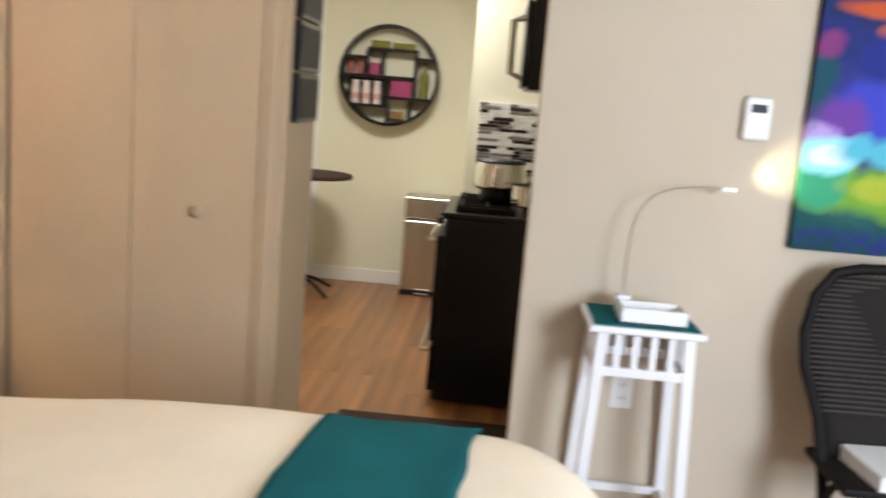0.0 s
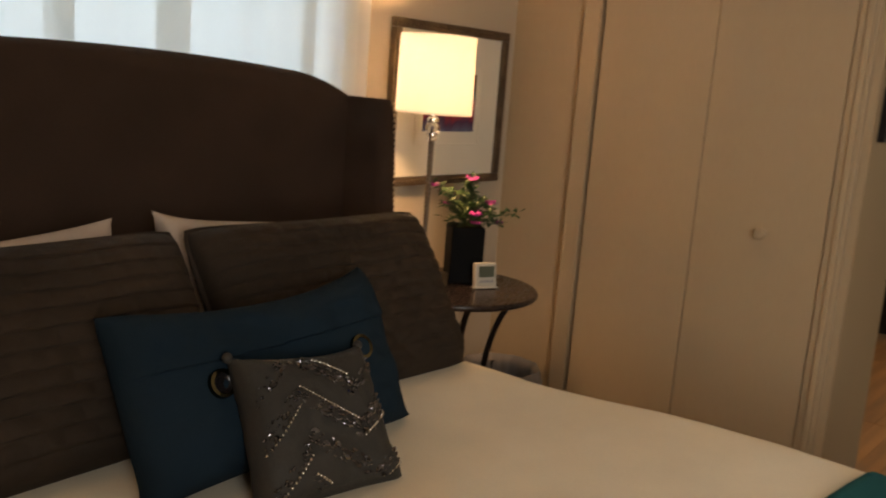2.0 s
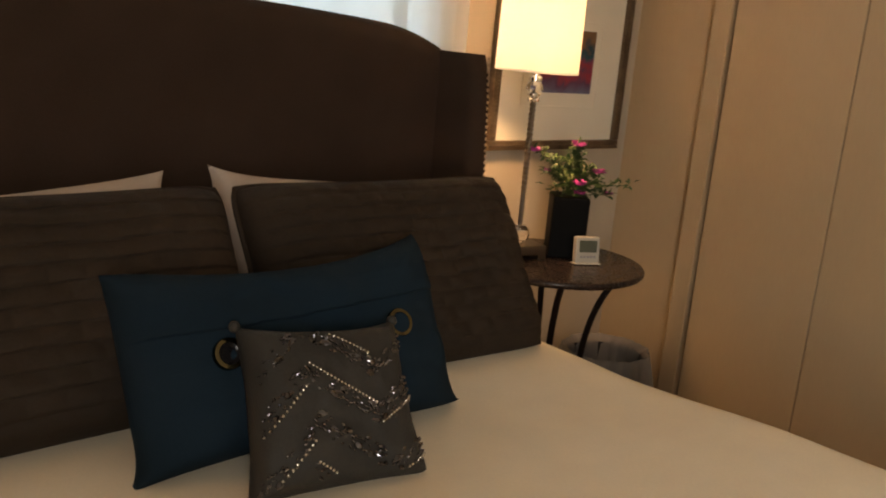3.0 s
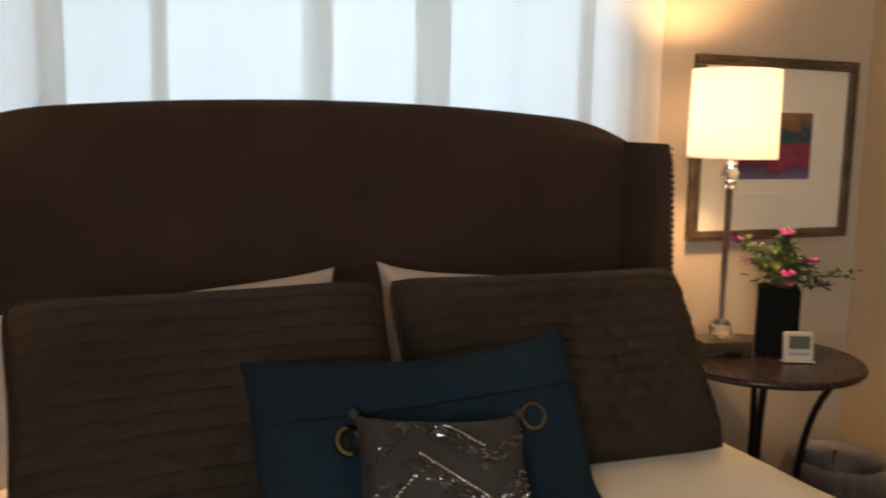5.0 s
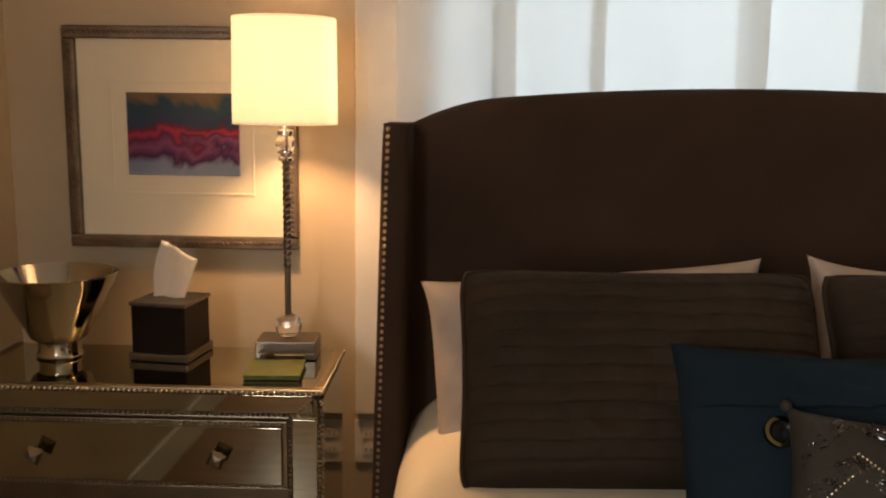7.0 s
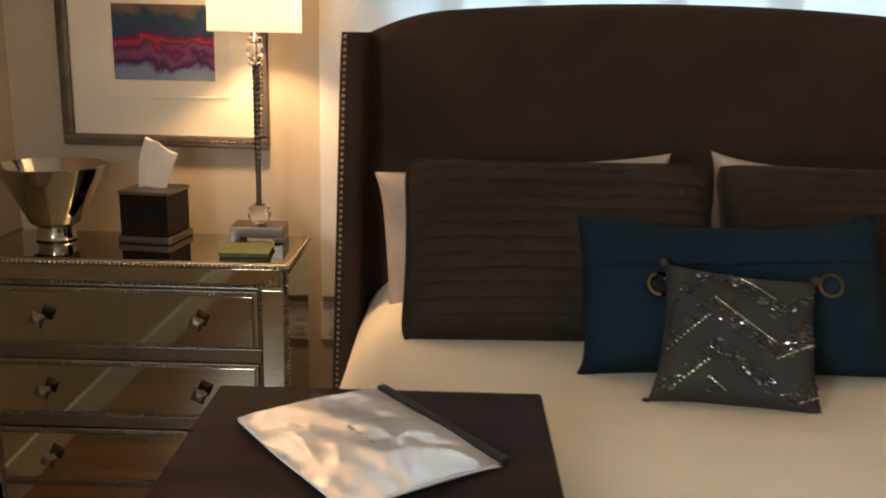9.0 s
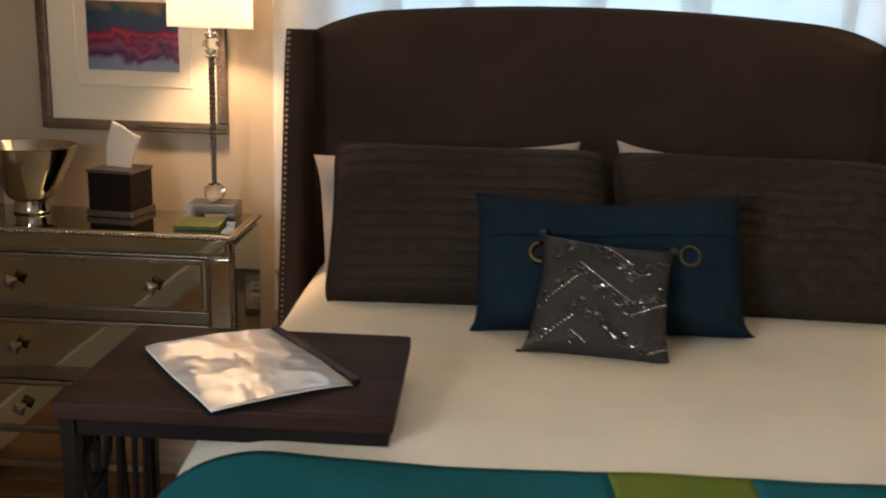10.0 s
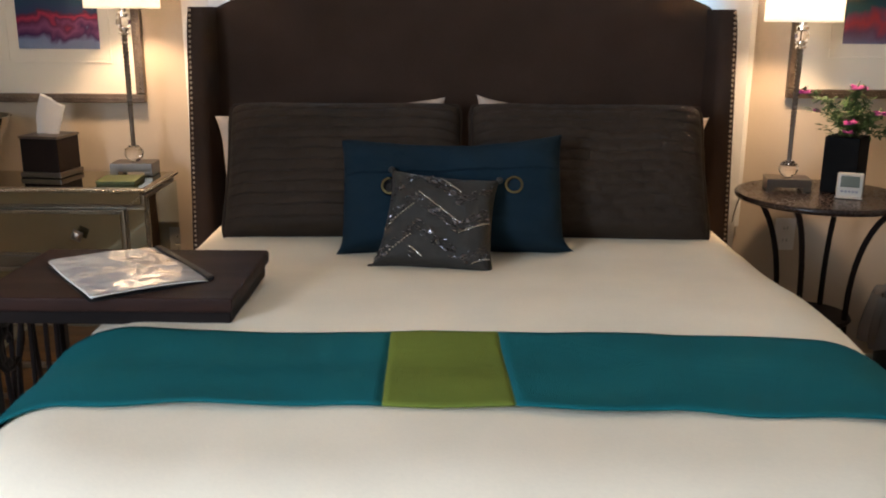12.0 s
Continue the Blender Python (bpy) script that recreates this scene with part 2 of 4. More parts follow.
PLAST = surface("white_plastic", (0.78, 0.76, 0.72), 0.4, var=0.02, bump=0)
LCD = surface("lcd_grey", (0.10, 0.115, 0.085), 0.25, var=0.05, bump=0)
LEAF = surface("leaf_green", (0.045, 0.095, 0.022), 0.5, var=0.3, scale=25, bump=0.1)
STEM = surface("stem_green", (0.07, 0.10, 0.03), 0.6)
PETAL = surface("pink_petal", (0.46, 0.045, 0.30), 0.5, var=0.25, scale=40, bump=0.05)
CLOCKP = surface("aged_white_plastic", (0.50, 0.47, 0.40), 0.45, var=0.03, bump=0)
PAPER = surface("glossy_cover", (0.78, 0.73, 0.67), 0.5, var=0.05, scale=5, bump=0, coat=0.0)
FILM = surface("clear_film", (0.84, 0.80, 0.75), 0.09, 0.22, var=0.03, scale=9, fine=14, bump=0.3, coat=0.8)
INK = surface("ink_grey", (0.30, 0.29, 0.32), 0.6, bump=0)
GREENBOX = surface("olive_card", (0.10, 0.12, 0.02), 0.5, var=0.2, scale=30, bump=0.05)
RUG = fabric("brown_mat", (0.055, 0.036, 0.024), 400, 0.6)
BUTTONRIM = surface("pale_bronze", (0.19, 0.155, 0.08), 0.12, 1.0, var=0.1, bump=0)
BRASS = surface("pale_brass", (0.52, 0.44, 0.26), 0.12, 1.0, var=0.1, bump=0)
RED = surface("magenta_card", (0.34, 0.03, 0.13), 0.5)
OLIVE = surface("olive_glass", (0.20, 0.19, 0.03), 0.2)
JAR = surface("white_jar", (0.72, 0.62, 0.58), 0.3)
JARPINK = surface("jar_label_pink", (0.62, 0.34, 0.32), 0.4)
JARBAND = surface("jar_label_red", (0.32, 0.09, 0.07), 0.4)
MESHB = surface("chair_mesh", (0.020, 0.016, 0.014), 0.8, fine=300, bump=0.4, spec=0.15)
MESHL = surface("chair_mesh_cord", (0.055, 0.045, 0.038), 0.7, fine=300, bump=0.2, spec=0.2)
ABSTR = painting("abstract_landscape", [(0.0, (0.20, 0.25, 0.36)), (0.20, (0.16, 0.21, 0.33)), (0.28, (0.05, 0.015, 0.07)),
                 (0.37, (0.17, 0.06, 0.14)), (0.44, (0.09, 0.02, 0.06)), (0.50, (0.34, 0.03, 0.07)), (0.55, (0.12, 0.02, 0.05)), (0.60, (0.03, 0.045, 0.10)),
                 (0.84, (0.02, 0.055, 0.09)), (0.90, (0.11, 0.085, 0.07)), (1.0, (0.15, 0.11, 0.08))], -0.1, 0.1, 4.5, 1.0)
ABSTR2 = painting("abstract_hills", [(0.0, (0.14, 0.17, 0.26)), (0.25, (0.10, 0.05, 0.10)), (0.38, (0.30, 0.04, 0.06)), (0.48, (0.18, 0.05, 0.10)),
                  (0.56, (0.02, 0.08, 0.10)), (0.70, (0.03, 0.06, 0.08)), (0.80, (0.20, 0.11, 0.06)), (1.0, (0.24, 0.14, 0.07))], -0.1, 0.1, 5.0, 1.2)
CANVAS = painting("large_abstract", [(0.0, (0.008, 0.05, 0.055)), (0.10, (0.012, 0.07, 0.075)), (0.20, (0.03, 0.12, 0.10)), (0.30, (0.05, 0.10, 0.16)),
                  (0.42, (0.05, 0.05, 0.30)), (0.55, (0.02, 0.03, 0.14)), (0.70, (0.014, 0.03, 0.09)), (0.86, (0.012, 0.03, 0.07)), (1.0, (0.03, 0.03, 0.09))], -0.5, 0.62, 3.2, 0.4,
                  patches=(((0.02, 0.03, 0.15), 4.5, 0.56, 0.66),),
                  dabs_and_glare=(((0.16, 0.34, 0.03), .23, -.31, .20, .10), ((0.05, 0.32, 0.16), .34, -.30, .09, .09), ((0.36, 0.42, 0.04), .19, -.30, .10, .05),
                        ((0.05, 0.06, 0.45), .23, -.08, .17, .12), ((0.14, 0.05, 0.30), .36, -.10, .10, .10), ((0.40, 0.30, 0.62), .39, -.16, .07, .06),
                        # first two: a reflected glare put into the canvas colour
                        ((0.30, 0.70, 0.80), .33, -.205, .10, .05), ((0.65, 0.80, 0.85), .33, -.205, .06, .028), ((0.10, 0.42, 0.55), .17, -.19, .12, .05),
                        ((0.015, 0.07, 0.10), .40, .02, .07, .12), ((0.20, 0.04, 0.16), .38, .13, .06, .05), ((0.50, 0.09, 0.03), .26, .235, .15, .030),
                        ((0.42, 0.10, 0.05), .16, .17, .09, .03), ((0.02, 0.03, 0.20), .20, .09, .13, .07)))


# ---------------- mesh helpers ----------------
def part(name, bm, material, parent, label="", smooth=40):
    me = bpy.data.meshes.new(name)
    bm.to_mesh(me)
    bm.free()
    me.materials.append(material)
    if smooth:
        me.shade_smooth()
        me.set_sharp_from_angle(angle=radians(smooth))
    ob = new(name, me)
    if smooth == 40:
        md = ob.modifiers.new("flat_faces", "WEIGHTED_NORMAL")
        md.keep_sharp, md.weight = True, 90
    if parent:
        ob.parent = parent
    if label:
        tagged(ob, label)
    return ob


def thing(name, m, label, category, group="", kind=""):
    ob = new(name)
    ob.empty_display_size = 0.05
    ob.matrix_world = m
    return tagged(ob, label, category, group, kind)


def B():
    return bmesh.new()


def box(bm, x0, x1, y0, y1, z0, z1, bev=0.0, seg=2):
    r = bmesh.ops.create_cube(bm, size=1)
    vs = r["verts"]
    for v in vs:
        v.co = Vector(((x0 + x1) / 2 + v.co.x * (x1 - x0), (y0 + y1) / 2 + v.co.y * (y1 - y0), (z0 + z1) / 2 + v.co.z * (z1 - z0)))
    if bev:
        es = list({e for v in vs for e in v.link_edges})
        bmesh.ops.bevel(bm, geom=es, offset=bev, segments=seg, affect="EDGES", profile=0.5)
    return bm


def lathe(bm, prof, seg=28, cx=0.0, cy=0.0):
    rings = []
    for r, z in prof:
        if r < 1e-5:
            rings.append([bm.verts.new((cx, cy, z))])
        else:
            rings.append([bm.verts.new((cx + r * math.cos(2 * math.pi * i / seg), cy + r * math.sin(2 * math.pi * i / seg), z)) for i in range(seg)])
    for a, b in zip(rings, rings[1:]):
        for i in range(seg):
            j = (i + 1) % seg
            f = [a[i % len(a)], a[j % len(a)], b[j % len(b)], b[i % len(b)]]
            f = [v for k, v in enumerate(f) if v not in f[:k]]
            if len(f) > 2:
                bm.faces.new(f)
    bmesh.ops.recalc_face_normals(bm, faces=bm.faces)
    return bm


def tube(bm, pts, r, seg=8, taper=None):
    pts = [Vector(p) for p in pts]
    rings = []
    up = None
    for i, p in enumerate(pts):
        d = (pts[min(i + 1, len(pts) - 1)] - pts[max(i - 1, 0)]).normalized()
        if up is None:
            up = d.orthogonal().normalized()
        up = (up - d * up.dot(d)).normalized()
        s = d.cross(up)
        k = r * (1 if taper is None else 1 + (taper - 1) * i / (len(pts) - 1))
        rings.append([bm.verts.new(p + (up * math.cos(2 * math.pi * j / seg) + s * math.sin(2 * math.pi * j / seg)) * k) for j in range(seg)])
    for a, b in zip(rings, rings[1:]):
        for j in range(seg):
            bm.faces.new([a[j], a[(j + 1) % seg], b[(j + 1) % seg], b[j]])
    bm.faces.new(rings[0][::-1])
    bm.faces.new(rings[-1])
    bmesh.ops.recalc_face_normals(bm, faces=bm.faces)
    return bm


def sheet(bm, fn, nu, nv):
    g = [[bm.verts.new(fn(i / nu, j / nv)) for i in range(nu + 1)] for j in range(nv + 1)]
    for j in range(nv):
        for i in range(nu):
            bm.faces.new([g[j][i], g[j][i + 1], g[j + 1][i + 1], g[j + 1][i]])
    return g


def bez(p0, p1, p2, p3, n=14):
    p0, p1, p2, p3 = map(Vector, (p0, p1, p2, p3))
    return [p0 * (1 - t) ** 3 + p1 * 3 * t * (1 - t) ** 2 + p2 * 3 * t * t * (1 - t) + p3 * t ** 3 for t in [i / n for i in range(n + 1)]]


def thick(ob, t, off=0.0):
    md = ob.modifiers.new("thickness", "SOLIDIFY")
    md.thickness, md.offset = t, off
    return ob


def structure(name, x0, x1, y0, y1, z0, z1, material, label="", bev=0.0):
    ob = part(name, box(B(), x0, x1, y0, y1, z0, z1, bev), material, None, label)
    return tagged(ob, kind="structure")


# ---------------- the shell ----------------
WY, LX, RX, CZ, BY = -0.055, -1.79, 1.79, 2.50, -4.60     # window wall, left wall, closet wall, ceiling, back wall
bm = B()
for x0, x1, z0, z1 in ((LX - .1, -.76, 0, CZ), (.86, 6.0, 0, CZ), (-.76, .86, 0, .95), (-.76, .86, 2.2, CZ)):
    box(bm, x0, x1, WY, WY + .12, z0, z1)
wall_n = tagged(part("wall_north", bm, WALL, None, "beige painted wall with a curtained window"), kind="structure")
bm = B()
for y0, y1, z0, z1 in ((-3.35, WY, 0, CZ), (BY, -4.35, 0, CZ), (-4.35, -3.35, 0, .9), (-4.35, -3.35, 2.1, CZ)):
    box(bm, LX - .1, LX, y0, y1, z0, z1)
tagged(part("wall_west", bm, WALL, None, "beige painted wall"), kind="structure")
structure("wall_south", LX - .1, 1.86, BY - .1, BY, 0, CZ, WALL, "beige painted wall")
# closet front: wall beside the corner, frame round the folding doors, and its end beside the passage
# all five take the darker door tan instead of the wall beige
for nm, c in (("wall_closet_corner", (RX, RX + .08, -.375, WY, 0, CZ)), ("wall_closet_end", (1.752, RX + .08, -1.36, -1.272, 0, CZ)),
              ("wall_closet_header", (RX, RX + .08, -1.272, -.375, 2.06, CZ)), ("wall_passage", (RX + .08, 2.2, -1.36, -1.28, 0, CZ)),
              ("wall_closet_back", (2.12, 2.2, -1.28, WY, 0, CZ))):
    structure(nm, *c, DOORP, "tan painted closet wall")
bm = B()
box(bm, 1.742, 1.80, -.440, -.372, 0, 2.12, .008)
box(bm, 1.738, 1.80, -1.335, -1.276, 0, 2.12, .008)
box(bm, 1.728, 1.742, -1.322, -1.300, 0, 2.12, .005)
box(bm, 1.742, 1.80, -1.276, -.440, 2.05, 2.12, .008)
tagged(part("trim_closet", bm, DOORP, None, "tan painted door casing"), kind="structure")
structure("wall_east", 1.74, 1.84, BY, -2.158, 0, CZ, WALL, "beige painted wall", .004)
structure("wall_kitchen_east", 5.60, 5.70, -2.7, .1, 0, CZ, KWALL, "pale yellow painted kitchen wall")
structure("wall_kitchen_north", 2.2, 5.6, -.30, -.20, 0, CZ, KWALL, "pale yellow painted kitchen wall")
structure("wall_kitchen_south", 1.84, 4.05, -2.68, -2.58, 0, CZ, KWALL, "pale yellow painted kitchen wall")
structure("wall_kitchen_pier", 4.05, 5.6, -2.68, -1.87, 0, CZ, KWALL, "pale yellow painted kitchen wall", .003)
structure("ceiling", LX - .1, 5.7, BY - .1, .1, CZ, CZ + .1, CEIL, "off-white painted ceiling")
floor = structure("floor", LX - .1, 5.7, BY - .1, .1, -.1, -.004, SEAM, "golden brown oak strip floor")
for nm, a in (("baseboard_kitchen", (5.585, 5.60, -1.87, -.62, 0, .10)), ("baseboard_east", (1.725, 1.74, BY, -2.16, 0, .10)),
              ("baseboard_north", (LX, RX, WY - .014, WY, 0, .10)), ("baseboard_west", (LX, LX + .014, BY, WY - .014, 0, .125)),
              ("baseboard_closet_end", (1.80, 2.2, -1.374, -1.36, 0, .10))):
    structure(nm, *a, TRIMW, "white painted baseboard", .003)
# casing of a door beside the round shelf
d2 = tagged(thing("door_2", pose(5.6, -.45, 0), "white painted door in a white casing", "door"), kind="structure")
part("casing", box(B(), -.025, 0, -.27, -.20, 0, 2.1, .006), TRIMW, d2)
part("leaf", box(B(), -.012, 0, -.198, .14, .005, 2.04, .004), TRIMW, d2)

# window behind the bed
win = tagged(thing("window_1", pose(.05, WY + .06, .95), "white framed window with daylight behind", "window"), kind="structure")
bm = B()
for a in ((-.81, -.775, 0, 1.25), (.775, .81, 0, 1.25), (-.775, .775, 0, .06), (-.775, .775, 1.19, 1.25)):
    box(bm, a[0], a[1], -.03, .03, a[2], a[3], .004)
part("window_frame", bm, TRIMW, win)
pn = part("pane", box(B(), -.775, .775, -.003, .003, .06, 1.19), CRYSTAL, win)
pn.visible_shadow = False
for x0, x1 in ((-.985, -.815), (.815, .94)):
    part("casing", box(B(), x0, x1, -.078, -.062, -.368, 1.32, .004), TRIMW, win, "wide white painted window casing")
win2 = tagged(thing("window_2", pose(LX - .05, -3.85, .9), "white framed side window", "window"), kind="structure")
bm = B()
for a in ((-.5, -.45, 0, 1.2), (.45, .5, 0, 1.2), (-.45, .45, 0, .05), (-.45, .45, 1.15, 1.2)):
    box(bm, -.03, .03, a[0], a[1], a[2], a[3], .004)
part("window_frame", bm, TRIMW, win2)


# folding closet doors
def bifold(y0, y1, knob):
    d = tagged(thing("closet_door", pose(1.748, y1, .012), "tan painted flat folding closet door", "door", "folding closet doors"), kind="structure")
    part("panel", box(B(), 0, .032, y0 - y1 + .0012, -.0012, 0, 2.03, .0035), DOORP, d)
    if knob:
        k = part("knob", lathe(B(), [(0, -.0), (.011, 0), (.009, .012), (.017, .022), (.019, .03), (.014, .037), (0, .039)], 16), DOORP, d, "small round wooden knob")
        k.matrix_local = pose(0, -1.09 - y1, .985, 0, -90, 0)


bifold(-.860, -.451, False)
bifold(-1.2745, -.860, True)


# ---------------- bed ----------------
def bed_top(y):
    k = min(1, max(0, (-y - .95) / .65))
    return .706 + .050 * k * k * (3 - 2 * k)


def cover(a, b, lift=0.0, hang=.42):
    """A point of the bedspread: a runs across, b along the bed, both along the cloth."""
    A, Bf, r = .455, -2.03, .18
    wide = min(1, max(0, (b + 1.95) / .85))
    flat = .118 + (.07 if a > 0 else .045) * wide * wide * (3 - 2 * wide)
    da = max(abs(a) - A, 0) * (1 if a > 0 else -1)
    db = max(Bf - b, 0)
    d = math.hypot(da, db)
    x, y = max(-A, min(A, a)), max(Bf, b)
    top = bed_top(y)
    if d < 1e-6:
        h, drop = 0, 0
    else:
        e = max(0, d - flat)
        h = min(d, flat)
        if e < r * math.pi / 2:
            h += (r + lift) * math.sin(e / r)
            drop = r * (1 - math.cos(e / r))
        else:
            rest = e - r * math.pi / 2
            h += r + lift + rest * (.10 if a > 0 else .22) + .012 * math.sin(b * 17 + a * 11) * min(1, rest * 4)
            drop = r + rest
        x += h * da / d
        y -= h * db / d
    wob = .004 * noise.noise((a * 3.1, b * 3.1, 2)) + .002 * noise.noise((a * 9, b * 7, 5))
    return Vector((x, y, max(.05, top - drop + wob + (lift if d < flat + r else 0))))


bed = thing("bed", pose(0, 0, 0), "upholstered bed with a brown winged nail-head headboard", "bed")


def crown(x):
    k = abs(x - .014) / .62
    e = max(0, abs(x - .014) - .6)
    return 1.408 - .028 * k * k - .95 * e * e


bm = B()
n = 60
prev = None
cols = []
for i in range(n + 1):
    x = -.80 + 1.60 * i / n
    z = crown(x)
    sec = [(-.20, .25), (-.214, .6), (-.218, z - .05), (-.211, z - .018), (-.195, z - .004), (-.178, z), (-.155, z - .005), (-.145, z - .02), (-.142, .25)]
    cols.append([bm.verts.new((x, y, zz)) for y, zz in sec])
for a, b in zip(cols, cols[1:]):
    for j in range(len(a) - 1):
        bm.faces.new([a[j], b[j], b[j + 1], a[j + 1]])
bm.faces.new(cols[0])
bm.faces.new(cols[-1][::-1])
bmesh.ops.recalc_face_normals(bm, faces=bm.faces)
part("headboard", bm, BROWN, bed, "arched dark brown linen headboard", 60)


def wing_front(z):
    k = min(1, max(0, (1.32 - z) / .95))
    return -.355 - .045 * k


for s in (-1, 1):
    bm = B()
    rows = []
    for i in range(25):
        z = .12 + (1.322 - .12) * i / 24
        inset = .02 * max(0, (i - 22) / 2) ** 2
        yf = wing_front(z) + inset
        xo, xi = .842 + .022 * (1.32 - z), .785 + .006 * (1.32 - z)
        ring = [(xo, -.142), (xo, yf + .012), (xo - .006, yf + .002), (xo - .02, yf - .004), (xi + .016, yf - .002), (xi + .004, yf + .010), (xi, yf + .03), (xi - .004, -.142)]
        rows.append([bm.verts.new((s * x, y, z)) for x, y in ring])
    for a, b in zip(rows, rows[1:]):
        for j in range(8):
            bm.faces.new([a[j], a[(j + 1) % 8], b[(j + 1) % 8], b[j]])
    bm.faces.new(rows[0])
    bm.faces.new(rows[-1])
    bmesh.ops.recalc_face_normals(bm, faces=bm.faces)
    wing = part("wing", bm, BROWN, bed, "padded side wing of the headboard", 50)
    bm = B()
    for i in range(74):
        z = 1.312 - i * .0155
        x, y = s * (.842 + .022 * (1.32 - z) - .013), wing_front(z) - .0005
        bmesh.ops.create_icosphere(bm, subdivisions=1, radius=.0052, matrix=Matrix.Translation((x, y, z)) @ Matrix.Diagonal((1, .7, 1, 1)))
    nl = part("nail_trim", bm, NAIL, wing, "row of antique brass nail heads", 80)
part("base", box(B(), -.735, .735, -2.26, -.18, .10, .34, .03), BROWN, bed, "brown upholstered bed base")
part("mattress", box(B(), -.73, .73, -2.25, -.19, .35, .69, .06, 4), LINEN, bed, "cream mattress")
for x in (-.66, .66):
    for y in (-2.18, -.3):
        part("leg", box(B(), x - .03, x + .03, y - .03, y + .03, 0, .10, .004), DKWOOD, bed)

bs = part("bedspread", B(), CREAM, None)
bm = B()
sheet(bm, lambda u, v: cover(-1.10 + 2.16 * u, -.20 - 2.40 * v), 84, 90)
bm.to_mesh(bs.data)
bs.data.shade_smooth()
tagged(bs, "smooth cream coverlet spread over the whole bed", "bedspread")
thick(bs, .012)

run = thing("bed_runner", pose(0, 0, 0), "teal felt bed runner with a green middle band", "bed runner")


def runner_strip(a0, a1, nu, slant0, slant1, material, lab):
    def f(u, v):
        a = a0 + slant0 * v + (a1 + slant1 * v - a0 - slant0 * v) * u
        b = -1.698 - .315 * v + .006 * math.sin(a * 8 + 3) * v + .003 * math.sin(a * 27) * v - .012 * a - .10 * max(0, a - .3)
        return cover(a, b, .013 + .006 * noise.noise((a * 5, b * 8, 1)) + .016 * max(0, v - .8) * (1 + math.sin(a * 13)))
    bm = B()
    sheet(bm, f, nu, 22)
    thick(part("panel", bm, material, run, lab, 80), .004, 1)


runner_strip(-.98, -.137, 52, 0, .006, TEAL, "teal felt panel")
runner_strip(-.137, .050, 18, .006, .010, GREEN, "olive green felt band")
runner_strip(.050, .98, 52, .010, 0, TEAL, "teal felt panel")


# ---------------- pillows ----------------
def pillow_mesh(w, h, t, pinch, nu=56, nv=40, relief=None, seed=0, ear=0.0, blunt=0.0, ex=2, taper=0.0, inner=0, exs=0, soft_top=False):
    bm = B()

    def pt(side):
        def f(u, v):
            a, c = 2 * u - 1, 2 * v - 1
            sx = (1 - pinch * (1 - abs(c) ** (exs or ex)) + (.25 if inner else 1) * ear * (abs(c) ** 6)) * (1 - taper * c)
            if soft_top and c > 0:
                sx = 1 - pinch * (1 - .6 * c ** 4)
            sz = 1 - pinch * (1 - abs(a) ** ex) + ear * (abs(a) ** 6) * (.15 if a * inner < 0 else 1)
            e = max(0, (1 - a ** 6) * (1 - c ** 6)) ** .55
            if soft_top:
                sz = 1 - (.22 if c > 0 else .06) * (1 - abs(a) ** 2.2) + (.05 * a ** 8 if a * c > 0 else -.03 * a ** 12)
            sx -= blunt * abs(c) ** 9
            sz -= blunt * abs(a) ** 9
            y = side * t / 2 * e
            y += .010 * e * noise.noise((a * 2.2 + seed, c * 2.2, seed))
            y += .0045 * e * noise.noise((a * 7 + seed, c * 6, seed + 3))
            if relief and side < 0:
                y -= relief(a * w / 2, c * h / 2) * min(1, e * 1.5)
            return Vector((a * w / 2 * sx, y, c * h / 2 * sz))
        return f
    sheet(bm, pt(-1), nu, nv)
    sheet(bm, pt(1), nu, nv)
    bmesh.ops.remove_doubles(bm, verts=bm.verts, dist=.0008)
    bmesh.ops.recalc_face_normals(bm, faces=bm.faces)
    return bm


def edge_line(w, h, pinch, ear=0.0, n=24, blunt=0.0):
    out = []
    for side in range(4):
        for i in range(n):
            s = 2 * i / n - 1
            a, c = ((s, -1), (1, s), (-s, 1), (-1, -s))[side]
            sx = 1 - pinch * (1 - c * c) + ear * (abs(c) ** 6)
            sz = 1 - pinch * (1 - a * a) + ear * (abs(a) ** 6)
            sx -= blunt * abs(c) ** 9
            sz -= blunt * abs(a) ** 9
            out.append((a * w / 2 * sx, 0, c * h / 2 * sz))
    return out + out[:2]


def creases(x, z):
    """Soft creases of a loosely filled pillowcase."""
    return .012 * noise.noise((x * 13 + z * 6, z * 5, 3)) + .005 * noise.noise((x * 30 - z * 14, z * 12, 8))


for x, rz, ry, ear in ((-.385, 1, -4.8, .012), (.385, -2, 4.2, .075)):
    p = thing("bed_pillow", pose(x, -.445, .838, -10, ry, rz), "cream cotton bed pillow standing against the headboard", "pillow", "cream bed pillows")
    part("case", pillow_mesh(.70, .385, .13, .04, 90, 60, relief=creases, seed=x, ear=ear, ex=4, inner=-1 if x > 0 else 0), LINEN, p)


def bricks(x, z):
    """Rows of small soft puffs, laid like bricks."""
    q = (z + .002 * math.sin(x * 21)) / .032
    k, f = math.floor(q), q - math.floor(q)
    g = (x + .004 * noise.noise((x * 9, k * 2.1, 4))) / .058 + .5 * (k % 2)
    g -= math.floor(g)
    puff = (math.sin(math.pi * f) * math.sin(math.pi * g)) ** .45 if 0 < g < 1 and 0 < f < 1 else 0
    return .0066 * (.8 + .5 * noise.noise((x * 9, k * 3.7, 2))) * puff + .0012 * noise.noise((x * 22, z * 30, 7))


